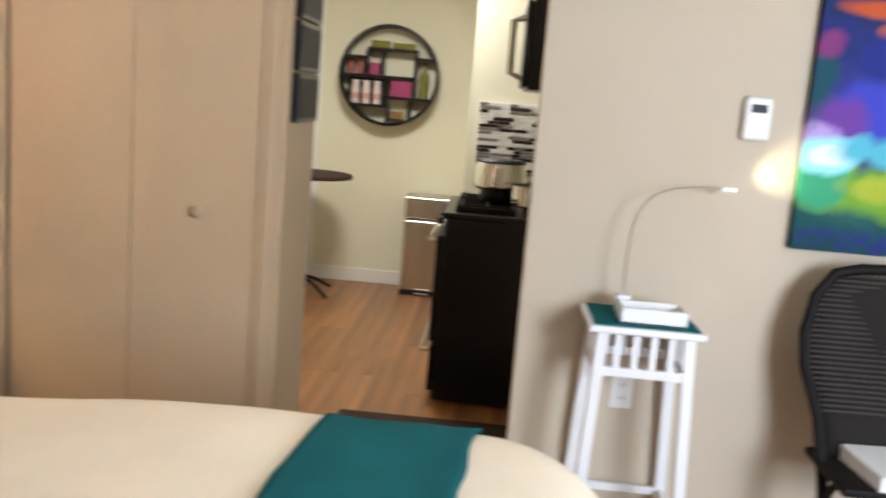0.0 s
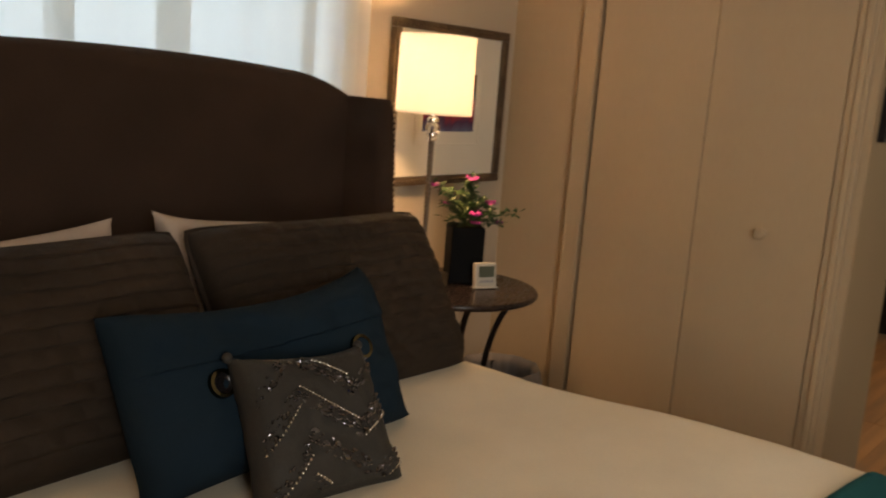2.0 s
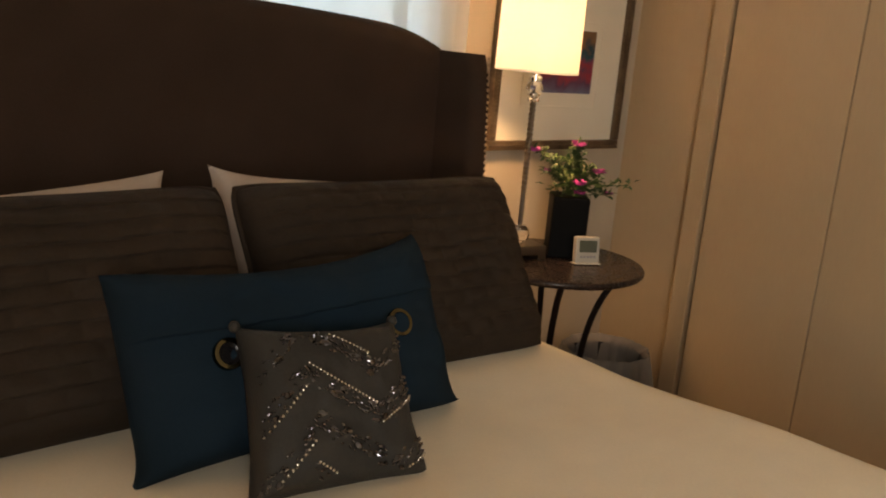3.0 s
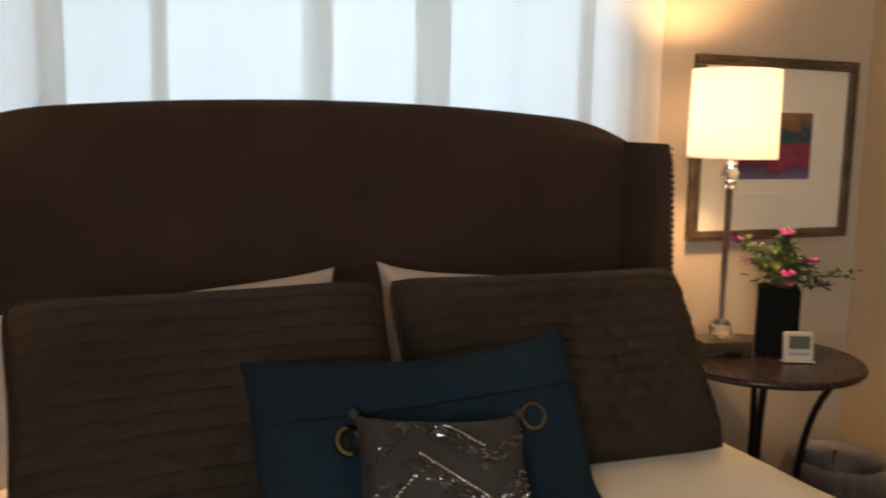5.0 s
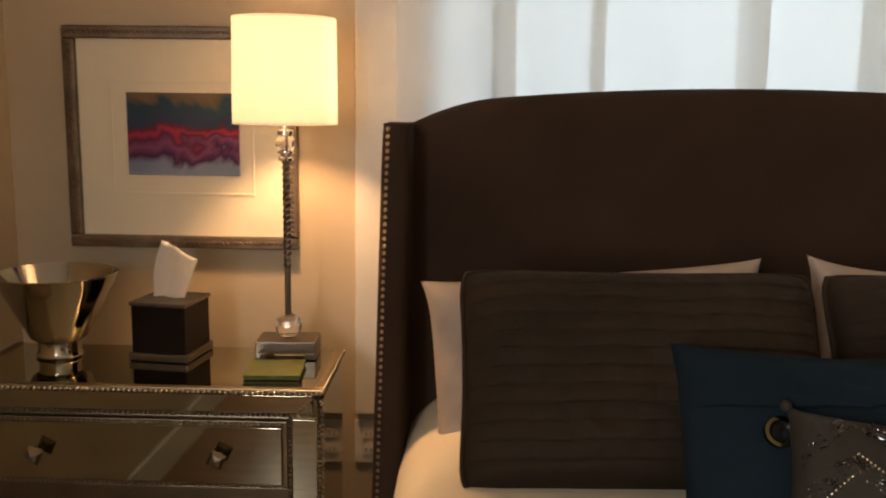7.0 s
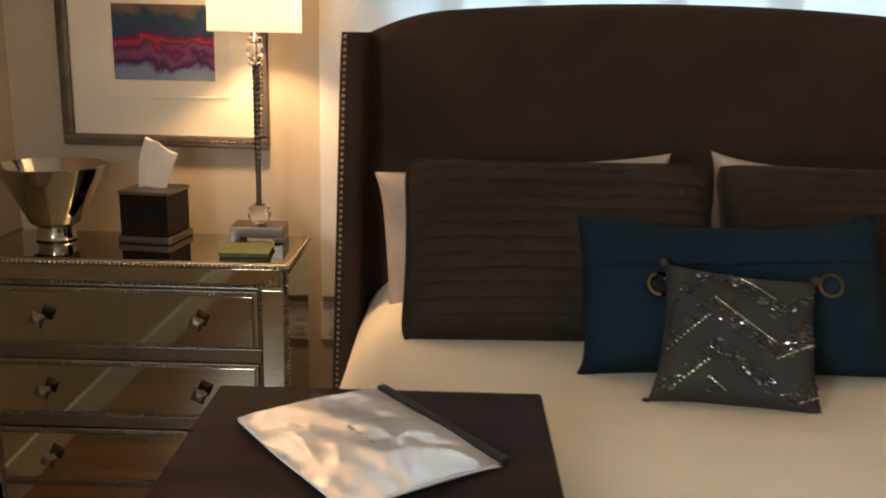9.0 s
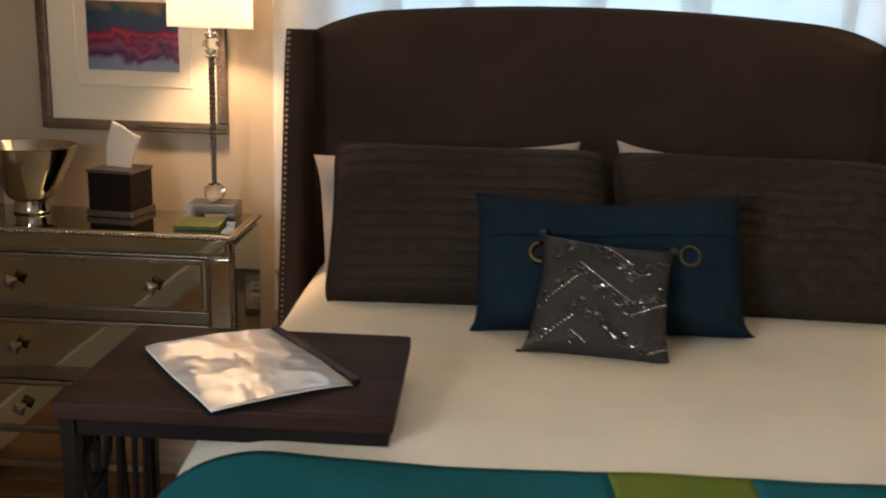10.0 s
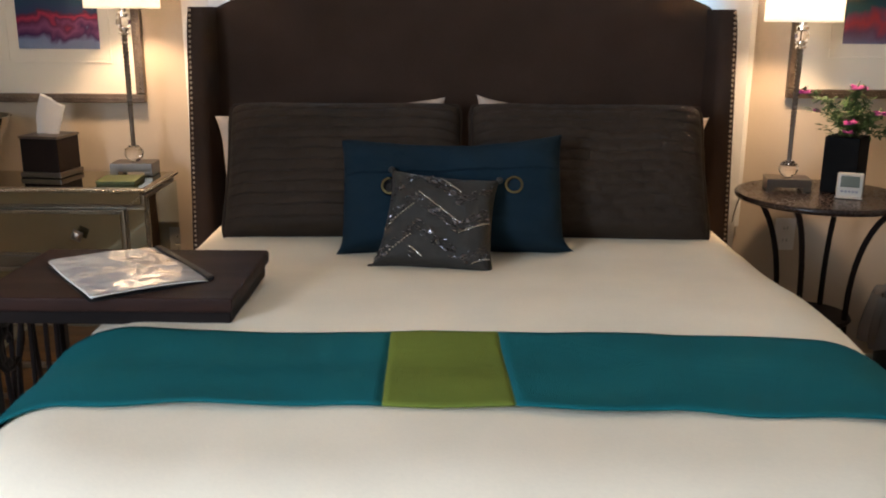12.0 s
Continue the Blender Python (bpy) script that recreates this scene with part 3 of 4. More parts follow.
def pleats(x, z):
    """Narrow stitched rows, each puffed between small tacks and lapping over the next."""
    q = (z + .0016 * math.sin(x * 34 + 3 * noise.noise((x * 4, z * 3, 1)))) / .033
    f = q - math.floor(q)
    k = math.floor(q)
    tack = abs(math.sin((x / .062 + .5 * (k % 2) + .2 * noise.noise((x * 5, k * 1.7, 3))) * math.pi)) ** .5
    gain = .9 + .35 * noise.noise((x * 9, k * 3.7, 2))
    lap = (1 - f) ** 1.1 * (1 if f > .06 else f / .06)
    return .0058 * gain * lap * (.72 + .28 * tack) + .0026 * tack * math.sin(math.pi * f) + .0014 * noise.noise((x * 22, z * 30, 7))


def quilting(x, z):
    return .8 * bricks(x, z) + .6 * pleats(x, z)


for x, rz, sd in ((-.331, 2, 1), (.352, -2, 4)):
    p = thing("quilted_sham", pose(x, -.664, .874, -32, 0, rz), "dark taupe satin pleated pillow sham with piped edges", "pillow", "pleated shams")
    part("cover", pillow_mesh(.668, .412, .17, .03, 170, 150, pleats if x < 0 else quilting, sd, 0, .035), SHAM, p)
    part("piping", tube(B(), edge_line(.672, .416, .03, 0, 24, .035), .006, 8), SHAM, p, "corded edge piping")

lum = thing("lumbar_pillow", pose(-.028, -.885, .851, -28, -.8, 0), "navy blue cotton lumbar pillow with a flap and two large buttons", "pillow")


def flap(x, z):
    return (.007 if z > .048 + .006 * math.sin(x * 6) else 0.0) + .009 * noise.noise((x * 8, z * 15, 4)) + .003 * noise.noise((x * 25, z * 20, 6))


part("cover", pillow_mesh(.604, .318, .17, .068, 100, 100, flap, 9, .035, .012, 2.4, exs=9, soft_top=True), NAVY, lum)
bm = B()
tube(bm, [(x, -.066 - .012 * (1 - (x / .27) ** 2), .047 + .006 * math.sin(x * 6)) for x in [-.25 + .5 * i / 30 for i in range(31)]], .0022, 6)
part("flap_edge", bm, NAVY, lum, "stitched edge of the flap")
for x in (-.155, .155):
    bt = part("button", lathe(B(), [(0, .006), (.016, .006), (.019, .010), (.027, .013), (.031, .009), (.032, .003), (.028, 0), (0, 0)], 28), BLACK, lum, "large dark button with a bronze rim")
    bt.matrix_local = pose(x, -.078, -.002, 90 - 2, 0, 0)
    bt.scale = (.72, .72, .85)
    rm = part("rim", lathe(B(), [(.0230, .012), (.0240, .0150), (.0320, .0145), (.0335, .011), (.0335, .004), (.0305, .006), (.0230, .012)], 32), BUTTONRIM, bt, "dark bronze rim")

cus = thing("beaded_cushion", pose(-.060, -1.048, .812, -34, 4.5, -5), "small grey satin cushion beaded with silver zigzags", "cushion")
CW, CH, CT, CP = .282, .256, .105, .095
part("cover", pillow_mesh(CW, CH, CT, CP, 40, 36, None, 21, .02, 0, 2.6, .055), SILVER, cus)
rng = random.Random(5)


def on_cushion(x, z):
    a, c = x / (CW / 2), z / (CH / 2)
    e = max(0, (1 - abs(a) ** 6) * (1 - abs(c) ** 6)) ** .55
    return Vector((x * (1 - CP * (1 - abs(c) ** 2.6)) * (1 - .055 * c), -CT / 2 * e - .003, z * (1 - CP * (1 - abs(a) ** 2.6))))


PEAK, VALLEY = -.062, .056


def zig(x, off):
    """Height of a zigzag at x, and whether it falls towards +x there."""
    if x < PEAK:
        return off - 1.0 * (PEAK - x), False
    if x < VALLEY:
        return off - .64 * (x - PEAK), True
    return off - .64 * (VALLEY - PEAK) + .55 * (x - VALLEY), False


chains, sequins = B(), B()


def bead_row(off, falling, dense, share=.85):
    x = -.134
    while x < .134:
        z, fall = zig(x, off)
        if abs(z) < .112 and fall == falling:
            p = on_cushion(x, z)
            if dense:
                bmesh.ops.create_icosphere(chains, subdivisions=1, radius=.0027, matrix=Matrix.Translation(p))
            elif rng.random() < share:
                s = rng.uniform(.0015, .0034) if rng.random() < .92 else rng.uniform(.0045, .0065)
                tilt = Euler((rng.uniform(-.5, .5), (.6 if falling else -.6) + rng.uniform(-.4, .4), rng.uniform(-.5, .5))).to_matrix().to_4x4()
                q = Matrix.Translation(p + Vector((0, 0, rng.uniform(-.005, .005)))) @ tilt @ Matrix.Diagonal((s * 1.7, .0022, s * .9, 1))
                bmesh.ops.create_icosphere(sequins, subdivisions=1, radius=1, matrix=q)
        x += .0058 if dense else .0066


# silver chains edge the beaded stripes; plain satin stripes lie between them
for off, falling in ((.146, True), (.064, True), (-.088, True), (.034, False), (-.056, False), (.200, False)):
    bead_row(off, falling, True)
for off in (.138, .131, .123, .115, .056, .048, .040, .032, -.096, -.104):
    bead_row(off, True, False)
for off in (-.014, -.022, -.030, -.038):
    bead_row(off, True, False, .6)
for off in (.034, .042, .050, .058, .066, -.054, -.046, -.038, -.030, .130, .122, .114, -.125, -.133):
    bead_row(off, False, False, .8)
tagged(part("bead_chain", chains, BEAD, cus, "rows of silver beads", 80), kind="stuff")
tagged(part("sequin_band", sequins, SEQUIN, cus, "dark glass beads and sequins", 0), kind="stuff")
for x in (-1, 1):
    for z in (-1, 1):
        bm = B()
        bmesh.ops.create_icosphere(bm, subdivisions=2, radius=.009, matrix=Matrix.Translation((x * CW / 2 * 1.01 * (1 - .055 * z), 0, z * CH / 2 * 1.01)))
        part("corner_knot", bm, SILVER, cus)


# ---------------- table lamps ----------------
def table_lamp(m, label):
    o = thing("table_lamp", m, label, "table lamp", "pair of buffet lamps")
    part("foot", box(box(B(), -.068, .068, -.047, .047, .014, .042, .003), -.068, -.042, -.047, .047, 0, .016, .002), NICKEL, o, "brushed nickel block foot")
    part("foot_pad", box(B(), .042, .068, -.047, .047, 0, .016, .002), NICKEL, o)
    part("crystal_ball", lathe(B(), [(0, .042), (.014, .043), (.026, .054), (.031, .070), (.027, .084), (.015, .095), (0, .096)], 14), CRYSTAL, o, "faceted crystal ball", 10)
    bm = B()
    sec = []
    for i in range(121):
        z, tw = .092 + .356 * i / 120, i * .34
        r = .0068 + .001 * (i / 120)
        deep = .24 if i > 36 else .05
        sec.append([bm.verts.new((r * (1 + deep * (j % 2)) * math.cos(tw + j * math.pi / 4), r * (1 + deep * (j % 2)) * math.sin(tw + j * math.pi / 4), z)) for j in range(8)])
    for a, b in zip(sec, sec[1:]):
        for j in range(8):
            bm.faces.new([a[j], a[(j + 1) % 8], b[(j + 1) % 8], b[j]])
    part("column", bm, NICKEL, o, "twisted nickel column", 30)
    part("collar", lathe(B(), [(0, .446), (.016, .446), (.017, .452), (.012, .458), (.018, .462), (.018, .467), (0, .467)], 18), CHROME, o)
    part("crystal_knob", lathe(B(), [(0, .466), (.014, .467), (.023, .478), (.023, .490), (.014, .502), (0, .503)], 12), CRYSTAL, o, "faceted crystal knob", 10)
    part("socket", lathe(B(), [(0, .502), (.018, .503), (.018, .512), (.011, .516), (.011, .56), (0, .561)], 16), CHROME, o)
    bm = B()
    lathe(bm, [(.1145, .526), (.1145, .534), (.112, .747), (.112, .755)], 48)
    sh = thick(part("shade", bm, SHADE, o, "lit white drum lamp shade", 60), .0015)
    bm = B()
    for i in range(3):
        a = i * 2.094
        tube(bm, [(0, 0, .735), (.111 * math.cos(a), .111 * math.sin(a), .745)], .0016, 6)
    lathe(bm, [(.004, .56), (.004, .735), (.009, .737), (.008, .757), (0, .765)], 10)
    part("shade_frame", bm, CHROME, o)
    return o


table_lamp(pose(-1.065, -.262, .790, 0, 0, 2), "nickel and crystal lamp with lit white shade on mirrored chest")
table_lamp(pose(1.055, -.307, .760, 0, 0, -10), "nickel and crystal lamp with lit white shade on round table")


# ---------------- framed prints ----------------
def framed_print(x0, x1, z0, z1, art, label):
    cx, cz, w, h = (x0 + x1) / 2, (z0 + z1) / 2, (x1 - x0) / 2, (z1 - z0) / 2
    o = thing("framed_print", pose(cx, WY, cz), label, "framed print", "pair of framed prints")
    fw = .030
    for a in ((-w, w, -h, -h + fw), (-w, w, h - fw, h), (-w, -w + fw, -h + fw, h - fw), (w - fw, w, -h + fw, h - fw)):
        part("frame_rail", box(B(), a[0], a[1], -.027, 0, a[2], a[3], .004), FRAMEM, o, "embossed bronze frame moulding")
        bm = B()
        long_x = a[1] - a[0] > a[3] - a[2]
        ln = (a[1] - a[0]) if long_x else (a[3] - a[2])
        for i in range(int(ln / .012)):
            s = .006 + i * .012
            px, pz = (a[0] + s, (a[2] + a[3]) / 2) if long_x else ((a[0] + a[1]) / 2, a[2] + s)
            bmesh.ops.create_icosphere(bm, subdivisions=1, radius=1, matrix=Matrix.Translation((px, -.027, pz)) @ pose(0, 0, 0, 0, 35, 0) @ Matrix.Diagonal((.008, .003, .003, 1)))
        tagged(part("embossing", bm, FRAMEM, o.children[-1], "small raised pattern", 80), kind="stuff")
    part("mat_board", box(B(), -w + fw, w - fw, -.012, -.002, -h + fw, h - fw), MAT, o, "wide cream mat board")
    bm = B()
    iw, ih = .176, .139
    for a in ((-iw, iw, -ih, -ih + .006), (-iw, iw, ih - .006, ih), (-iw, -iw + .006, -ih + .006, ih - .006), (iw - .006, iw, -ih + .006, ih - .006)):
        box(bm, a[0], a[1], -.015, -.0125, a[2] + .002, a[3] + .002, .001)
    part("inner_bevel", bm, MAT, o)
    pc = part("picture", box(B(), -.137, .137, -.016, -.0125, -.10, .10), art, o, "small abstract landscape in blue, red and violet")
    pc.matrix_local = pose(.003, 0, .011)
    return o


framed_print(-1.641, -1.075, 1.004, 1.540, ABSTR, "bronze framed abstract landscape, wide cream mat, above the chest")
framed_print(1.112, 1.723, 1.032, 1.573, ABSTR2, "bronze framed abstract landscape, wide cream mat, above the round table")


# ---------------- mirrored chest ----------------
ch = thing("mirrored_chest", pose(0, 0, 0), "three-drawer mirrored chest with beaded pewter edges", "chest of drawers")
X0, X1, YF, YB, ZT = -1.727, -.946, -.525, -.205, .790
part("carcass", box(B(), X0 + .012, X1 - .012, YF + .012, YB, .10, ZT - .022, .003), PEWTER, ch)
part("top", box(B(), X0 + .018, X1 - .018, YF + .018, YB, ZT - .02, ZT - .001, .002), MIRROR, ch, "mirrored glass top")
bm = B()
box(bm, X0, X1, YF, YF + .018, ZT - .010, ZT + .002, .003)
box(bm, X0, X0 + .018, YF + .018, YB, ZT - .010, ZT + .002, .003)
box(bm, X1 - .018, X1, YF + .018, YB, ZT - .010, ZT + .002, .003)
part("top_edge", bm, PEWTER, ch, "pewter edging of the top")
part("side_panel", box(B(), X1 - .012, X1 - .004, YF + .03, YB - .0, .16, ZT - .03, .002), MIRROR, ch, "mirrored side panel")
part("side_panel", box(B(), X0 + .004, X0 + .012, YF + .03, YB - .0, .16, ZT - .03, .002), MIRROR, ch, "mirrored side panel")
part("apron", box(B(), X0 + .02, X1 - .02, YF - .001, YF + .012, .743, .779, .001), MIRROR, ch, "mirrored strip under the top")
for x0, x1 in ((X0 + .010, X0 + .062), (X1 - .062, X1 - .010)):
    part("stile", box(B(), x0, x1, YF + .002, YF + .012, .15, .728, .002), MIRROR, ch, "mirrored corner strip")
part("plinth", box(B(), X0 + .01, X1 - .01, YF + .002, YF + .012, .125, .215, .002), MIRROR, ch, "mirrored bottom strip")
for x in (X0 + .03, X1 - .03):
    for y in (YF + .04, YB - .04):
        part("leg", box(B(), x - .022, x + .022, y - .022, y + .022, 0, .10, .004), PEWTER, ch)


def beads(parent, p0, p1, step=.0104, r=.0043, material=PEWTER):
    p0, p1 = Vector(p0), Vector(p1)
    n = max(2, int((p1 - p0).length / step))
    bm = B()
    for i in range(n):
        p = p0 + (p1 - p0) * ((i + .5) / n)
        bmesh.ops.create_icosphere(bm, subdivisions=1, radius=r, matrix=Matrix.Translation(p))
    return tagged(part("bead_trim", bm, material, parent, "row of tiny pewter beads", 80), kind="stuff")


beads(ch, (X0 + .004, YF - .003, ZT - .005), (X1 - .004, YF - .003, ZT - .005), .0108, .0053, BRIGHTBEAD)
beads(ch, (X0 + .004, YF - .001, .738), (X1 - .004, YF - .001, .738))
for x in (X0 + .006, X0 + .066, X1 - .066, X1 - .006):
    beads(ch, (x, YF - .001, .13), (x, YF - .001, .722))
beads(ch, (X1 + .001, YF + .004, ZT - .005), (X1 + .001, YB, ZT - .005), .0108, .0053, BRIGHTBEAD)
beads(ch, (X1 - .010, YF - .002, ZT - .014), (X1 - .064, YF - .001, .732))
beads(ch, (X0 + .010, YF - .002, ZT - .014), (X0 + .064, YF - .001, .732))
beads(ch, (X1, YF + .004, .13), (X1, YF + .004, ZT - .014))
for z, k in ((.731, .004), (.564, .018), (.3865, .016), (.219, .008)):
    part("rail", box(B(), X0 + .066, X1 - .066, YF - .001, YF + .012, z - k, z + k, .003), RAILM, ch, "dark pewter rail between the drawers")
for z0, z1, tip, turn in ((.584, .726, .5, -.9), (.405, .545, -.4, .5), (.229, .369, .7, .3)):
    dr = part("drawer", box(B(), X0 + .070, X1 - .070, YF - .006, YF + .011, z0, z1, .003), PEWTER, ch, "mirrored drawer front")
    zc = (z0 + z1) / 2
    hw, hh = (X1 - X0) / 2 - .080, (z1 - z0) / 2 - .010
    mr_ = part("mirror", box(B(), -hw, hw, -.0035, .0035, -hh, hh, .0015), MIRROR, dr, "bevelled mirror")
    mr_.matrix_local = pose((X0 + X1) / 2, YF - .0085, zc, tip, 0, turn)
    beads(dr, (X0 + .078, YF - .0095, z1 - .005), (X1 - .078, YF - .0095, z1 - .005))
    beads(dr, (X0 + .078, YF - .0095, z0 + .005), (X1 - .078, YF - .0095, z0 + .005))
    for x in (-1.525, -1.153):
        kb = part("knob", lathe(B(), [(0, .0), (.009, 0), (.006, .010), (.015, .016), (.023, .026), (.014, .036), (0, .038)], 4), NICKEL, dr, "square faceted metal knob", 10)
        kb.matrix_local = pose(x, YF - .012, zc, 90, 0, 0) @ pose(0, 0, 0, 0, 0, 20)


# ---------------- things on the chest ----------------
tb = thing("tissue_box", pose(-1.331, -.277, .790, 0, 0, -8), "dark leather tissue box cover with silver rims and a pulled tissue", "tissue box")
part("box", box(B(), -.064, .064, -.064, .064, .016, .126, .003), LEATHER, tb, "dark brown leather cover")
part("foot_rim", box(B(), -.070, .070, -.070, .070, 0, .018, .003), NICKEL, tb, "silver foot rim")
part("top_rim", box(B(), -.067, .067, -.067, .067, .124, .133, .002), NICKEL, tb, "silver top rim")
bm = B()


def tissue(u, v):
    bl, br, tl, tr = Vector((-.040, -.006, .125)), Vector((.030, .010, .125)), Vector((-.020, .004, .262)), Vector((.076, -.012, .226))
    p = (bl * (1 - u) + br * u) * (1 - v) + (tl * (1 - u) + tr * u) * v
    p.y += .012 * math.sin(u * 5.2 + .6) * (1 - .35 * v) + .004 * noise.noise((u * 6, v * 6, 2))
    p.x -= .010 * math.sin(v * 3.1) * (1 - u)
    return p


sheet(bm, tissue, 16, 14)
thick(part("tissue", bm, TISSUE, tb, "white tissue standing out of the slot", 70), .0015)

bk = thing("ice_bucket", pose(-1.580, -.30, .790), "flared polished steel bucket", "bucket")
part("bowl", lathe(B(), [(.0, .034), (.048, .035), (.062, .045), (.090, .10), (.120, .16), (.130, .186), (.135, .189), (.131, .191), (.117, .163), (.087, .104), (.056, .052), (0, .044)], 40), BUCKET, bk, "flared mirror-bright bowl")
part("foot", lathe(B(), [(0, 0), (.050, 0), (.052, .004), (.046, .012), (.046, .036), (0, .036)], 36), BUCKET, bk)

pad = thing("note_box", pose(-1.066, -.405, .790, 0, 0, 4), "small olive green card box lying on the chest", "box")
part("base", box(B(), -.058, .058, -.055, .06, 0, .007, .001), GREENBOX, pad)
part("lid", box(B(), -.060, .060, -.057, .062, .006, .012, .002), GREENBOX, pad)


# ---------------- side table over the bed ----------------
ct = thing("side_table", pose(0, 0, 0), "dark wood C-shaped side table with scrolled iron legs, over the bed", "side table")
part("top", box(B(), -.900, -.425, -1.655, -1.308, .785, .812, .005), DKWOOD, ct, "dark stained wooden top")
bm = B()
box(bm, -.885, -.432, -1.640, -1.622, .757, .786, .002)
box(bm, -.885, -.432, -1.340, -1.322, .757, .786, .002)
box(bm, -.450, -.432, -1.622, -1.340, .757, .786, .002)
part("under_frame", bm, IRON, ct)
for y in (-1.635, -1.330):
    part("leg", box(B(), -.893, -.872, y - .011, y + .011, .0, .786, .002), IRON, ct)
    part("foot_bar", box(B(), -.893, -.45, y - .010, y + .010, .0, .018, .002), IRON, ct)
for y0, bend, y1 in ((-1.600, .03, -1.530), (-1.545, -.02, -1.610), (-1.470, .0, -1.500), (-1.468, .01, -1.395), (-1.400, -.01, -1.430), (-1.355, .0, -1.380)):
    part("rod", tube(B(), bez((-.882, y0, .78), (-.882, y0 + bend, .55), (-.882, y1 - bend, .30), (-.882, y1, .012)), .0055), IRON, ct, "thin bent iron rod")
part("cross_bar", box(B(), -.888, -.876, -1.626, -1.340, .300, .312, .002), IRON, ct)
pts = [(-.882, -1.572 + (.010 + .0048 * k) * math.cos(k * .55), .69 + (.010 + .0048 * k) * math.sin(k * .55)) for k in range(13)]
pts += [(-.882, -1.572 + .05 * math.cos(7 + k * .12), .64 - k * .045) for k in range(12)]
part("scroll", tube(B(), pts, .006), IRON, ct, "scrolled iron ornament")
bm = B()
for k in range(5):
    bmesh.ops.create_icosphere(bm, subdivisions=2, radius=1, matrix=Matrix.Translation((-.882, -1.585 + .018 * math.cos(k * 1.3), .735 - .02 * k)) @ pose(0, 0, 0, 40 * k, 0, 0) @ Matrix.Diagonal((.006, .022, .011, 1)))
part("leaf_ornament", bm, IRON, ct, "cast iron leaves")

fd = thing("report_folder", pose(-.666, -1.500, .812, 0, 0, -53), "white page in a glossy clear report cover with a black spine", "folder")
bm = B()


def page(u, v):
    x, y = (u - .5) * .284, (v - .5) * .220
    return Vector((x, y, .003 + .007 * math.sin(math.pi * min(1, v / .99)) ** .6 * (.5 + .5 * v) + .0016 * math.sin(x * 25 + y * 9) + .004 * (1 - v) ** 1.5))


sheet(bm, page, 20, 16)
thick(part("page", bm, PAPER, fd, "white title page"), .0012, -1)
bm = B()
sheet(bm, lambda u, v: page(u, v) + Vector((0, 0, .0034 + .0026 * noise.noise((u * 4, v * 5, 3)) + .0009 * noise.noise((u * 13, v * 10, 6)))), 40, 32)
film = part("clear_cover", bm, FILM, fd, "shiny clear plastic cover")
part("spine", box(B(), -.143, .143, .106, .121, .001, .011, .003), BLKMAT, fd, "black plastic slide spine")
part("back_cover", box(B(), -.143, .143, -.112, .112, 0, .0015), BLKMAT, fd)
for x, w in ((-.030, .016), (-.008, .008), (.010, .003), (.022, .010)):
    bm = B()
    sheet(bm, lambda u, v: page(.5 + (x + (u - .5) * w) / .284, .5 + (-.006 + .005 * v) / .220) + Vector((0, 0, .0062)), 4, 2)
    part("title_bar", bm, INK, fd, "grey line of small print")


# ---------------- round night table ----------------
nt_ = thing("round_table", pose(1.15, -.36, 0), "dark round metal bistro table with bowed legs", "table")
part("tabletop", lathe(B(), [(0, .738), (.255, .738), (.262, .741), (.266, .747), (.266, .753), (.262, .758), (.252, .760), (0, .760)], 64), TABTOP, nt_, "polished dark round top")
for i in range(4):
    a = radians(45 + 90 * i + 6)
    c, s = math.cos(a), math.sin(a)
    bow = bez((.225, 0, .738), (.12, 0, .66), (.105, 0, .45), (.115, 0, .30), 12) + bez((.115, 0, .29), (.125, 0, .18), (.16, 0, .08), (.22, 0, .0), 10)
    part("leg", tube(B(), [(c * p.x, s * p.x, p.z) for p in bow], .0095), IRON, nt_, "bowed dark iron leg rod")
part("shelf", lathe(B(), [(0, .345), (.125, .345), (.130, .352), (.125, .360), (0, .360)], 40), IRON, nt_, "small round lower shelf")

vs = thing("flower_vase", pose(1.222, -.335, .760, 0, 0, -40), "square black vase with pink flowers and green leaves", "vase")
bm = B()
box(bm, -.054, .054, -.054, .054, 0, .180, .006)
part("vase", bm, BLKVASE, vs, "square black ceramic vase")
rng = random.Random(11)
leaf = B()


def add_leaf(bm, p, d, ln, wd):
    d = d.normalized()
    s = d.cross(Vector((0, 0, 1)))
    s = s.normalized() if s.length > .01 else Vector((1, 0, 0))
    nrm = s.cross(d)
    c = [p, p + d * ln * .45 + s * wd / 2 - nrm * wd * .1, p + d * ln - nrm * ln * .18, p + d * ln * .45 - s * wd / 2 - nrm * wd * .1, p + d * ln * .5 + nrm * wd * .12]
    v = [bm.verts.new(q) for q in c]
    for a, b in ((0, 1), (1, 2), (2, 3), (3, 0)):
        bm.faces.new([v[a], v[b], v[4]])


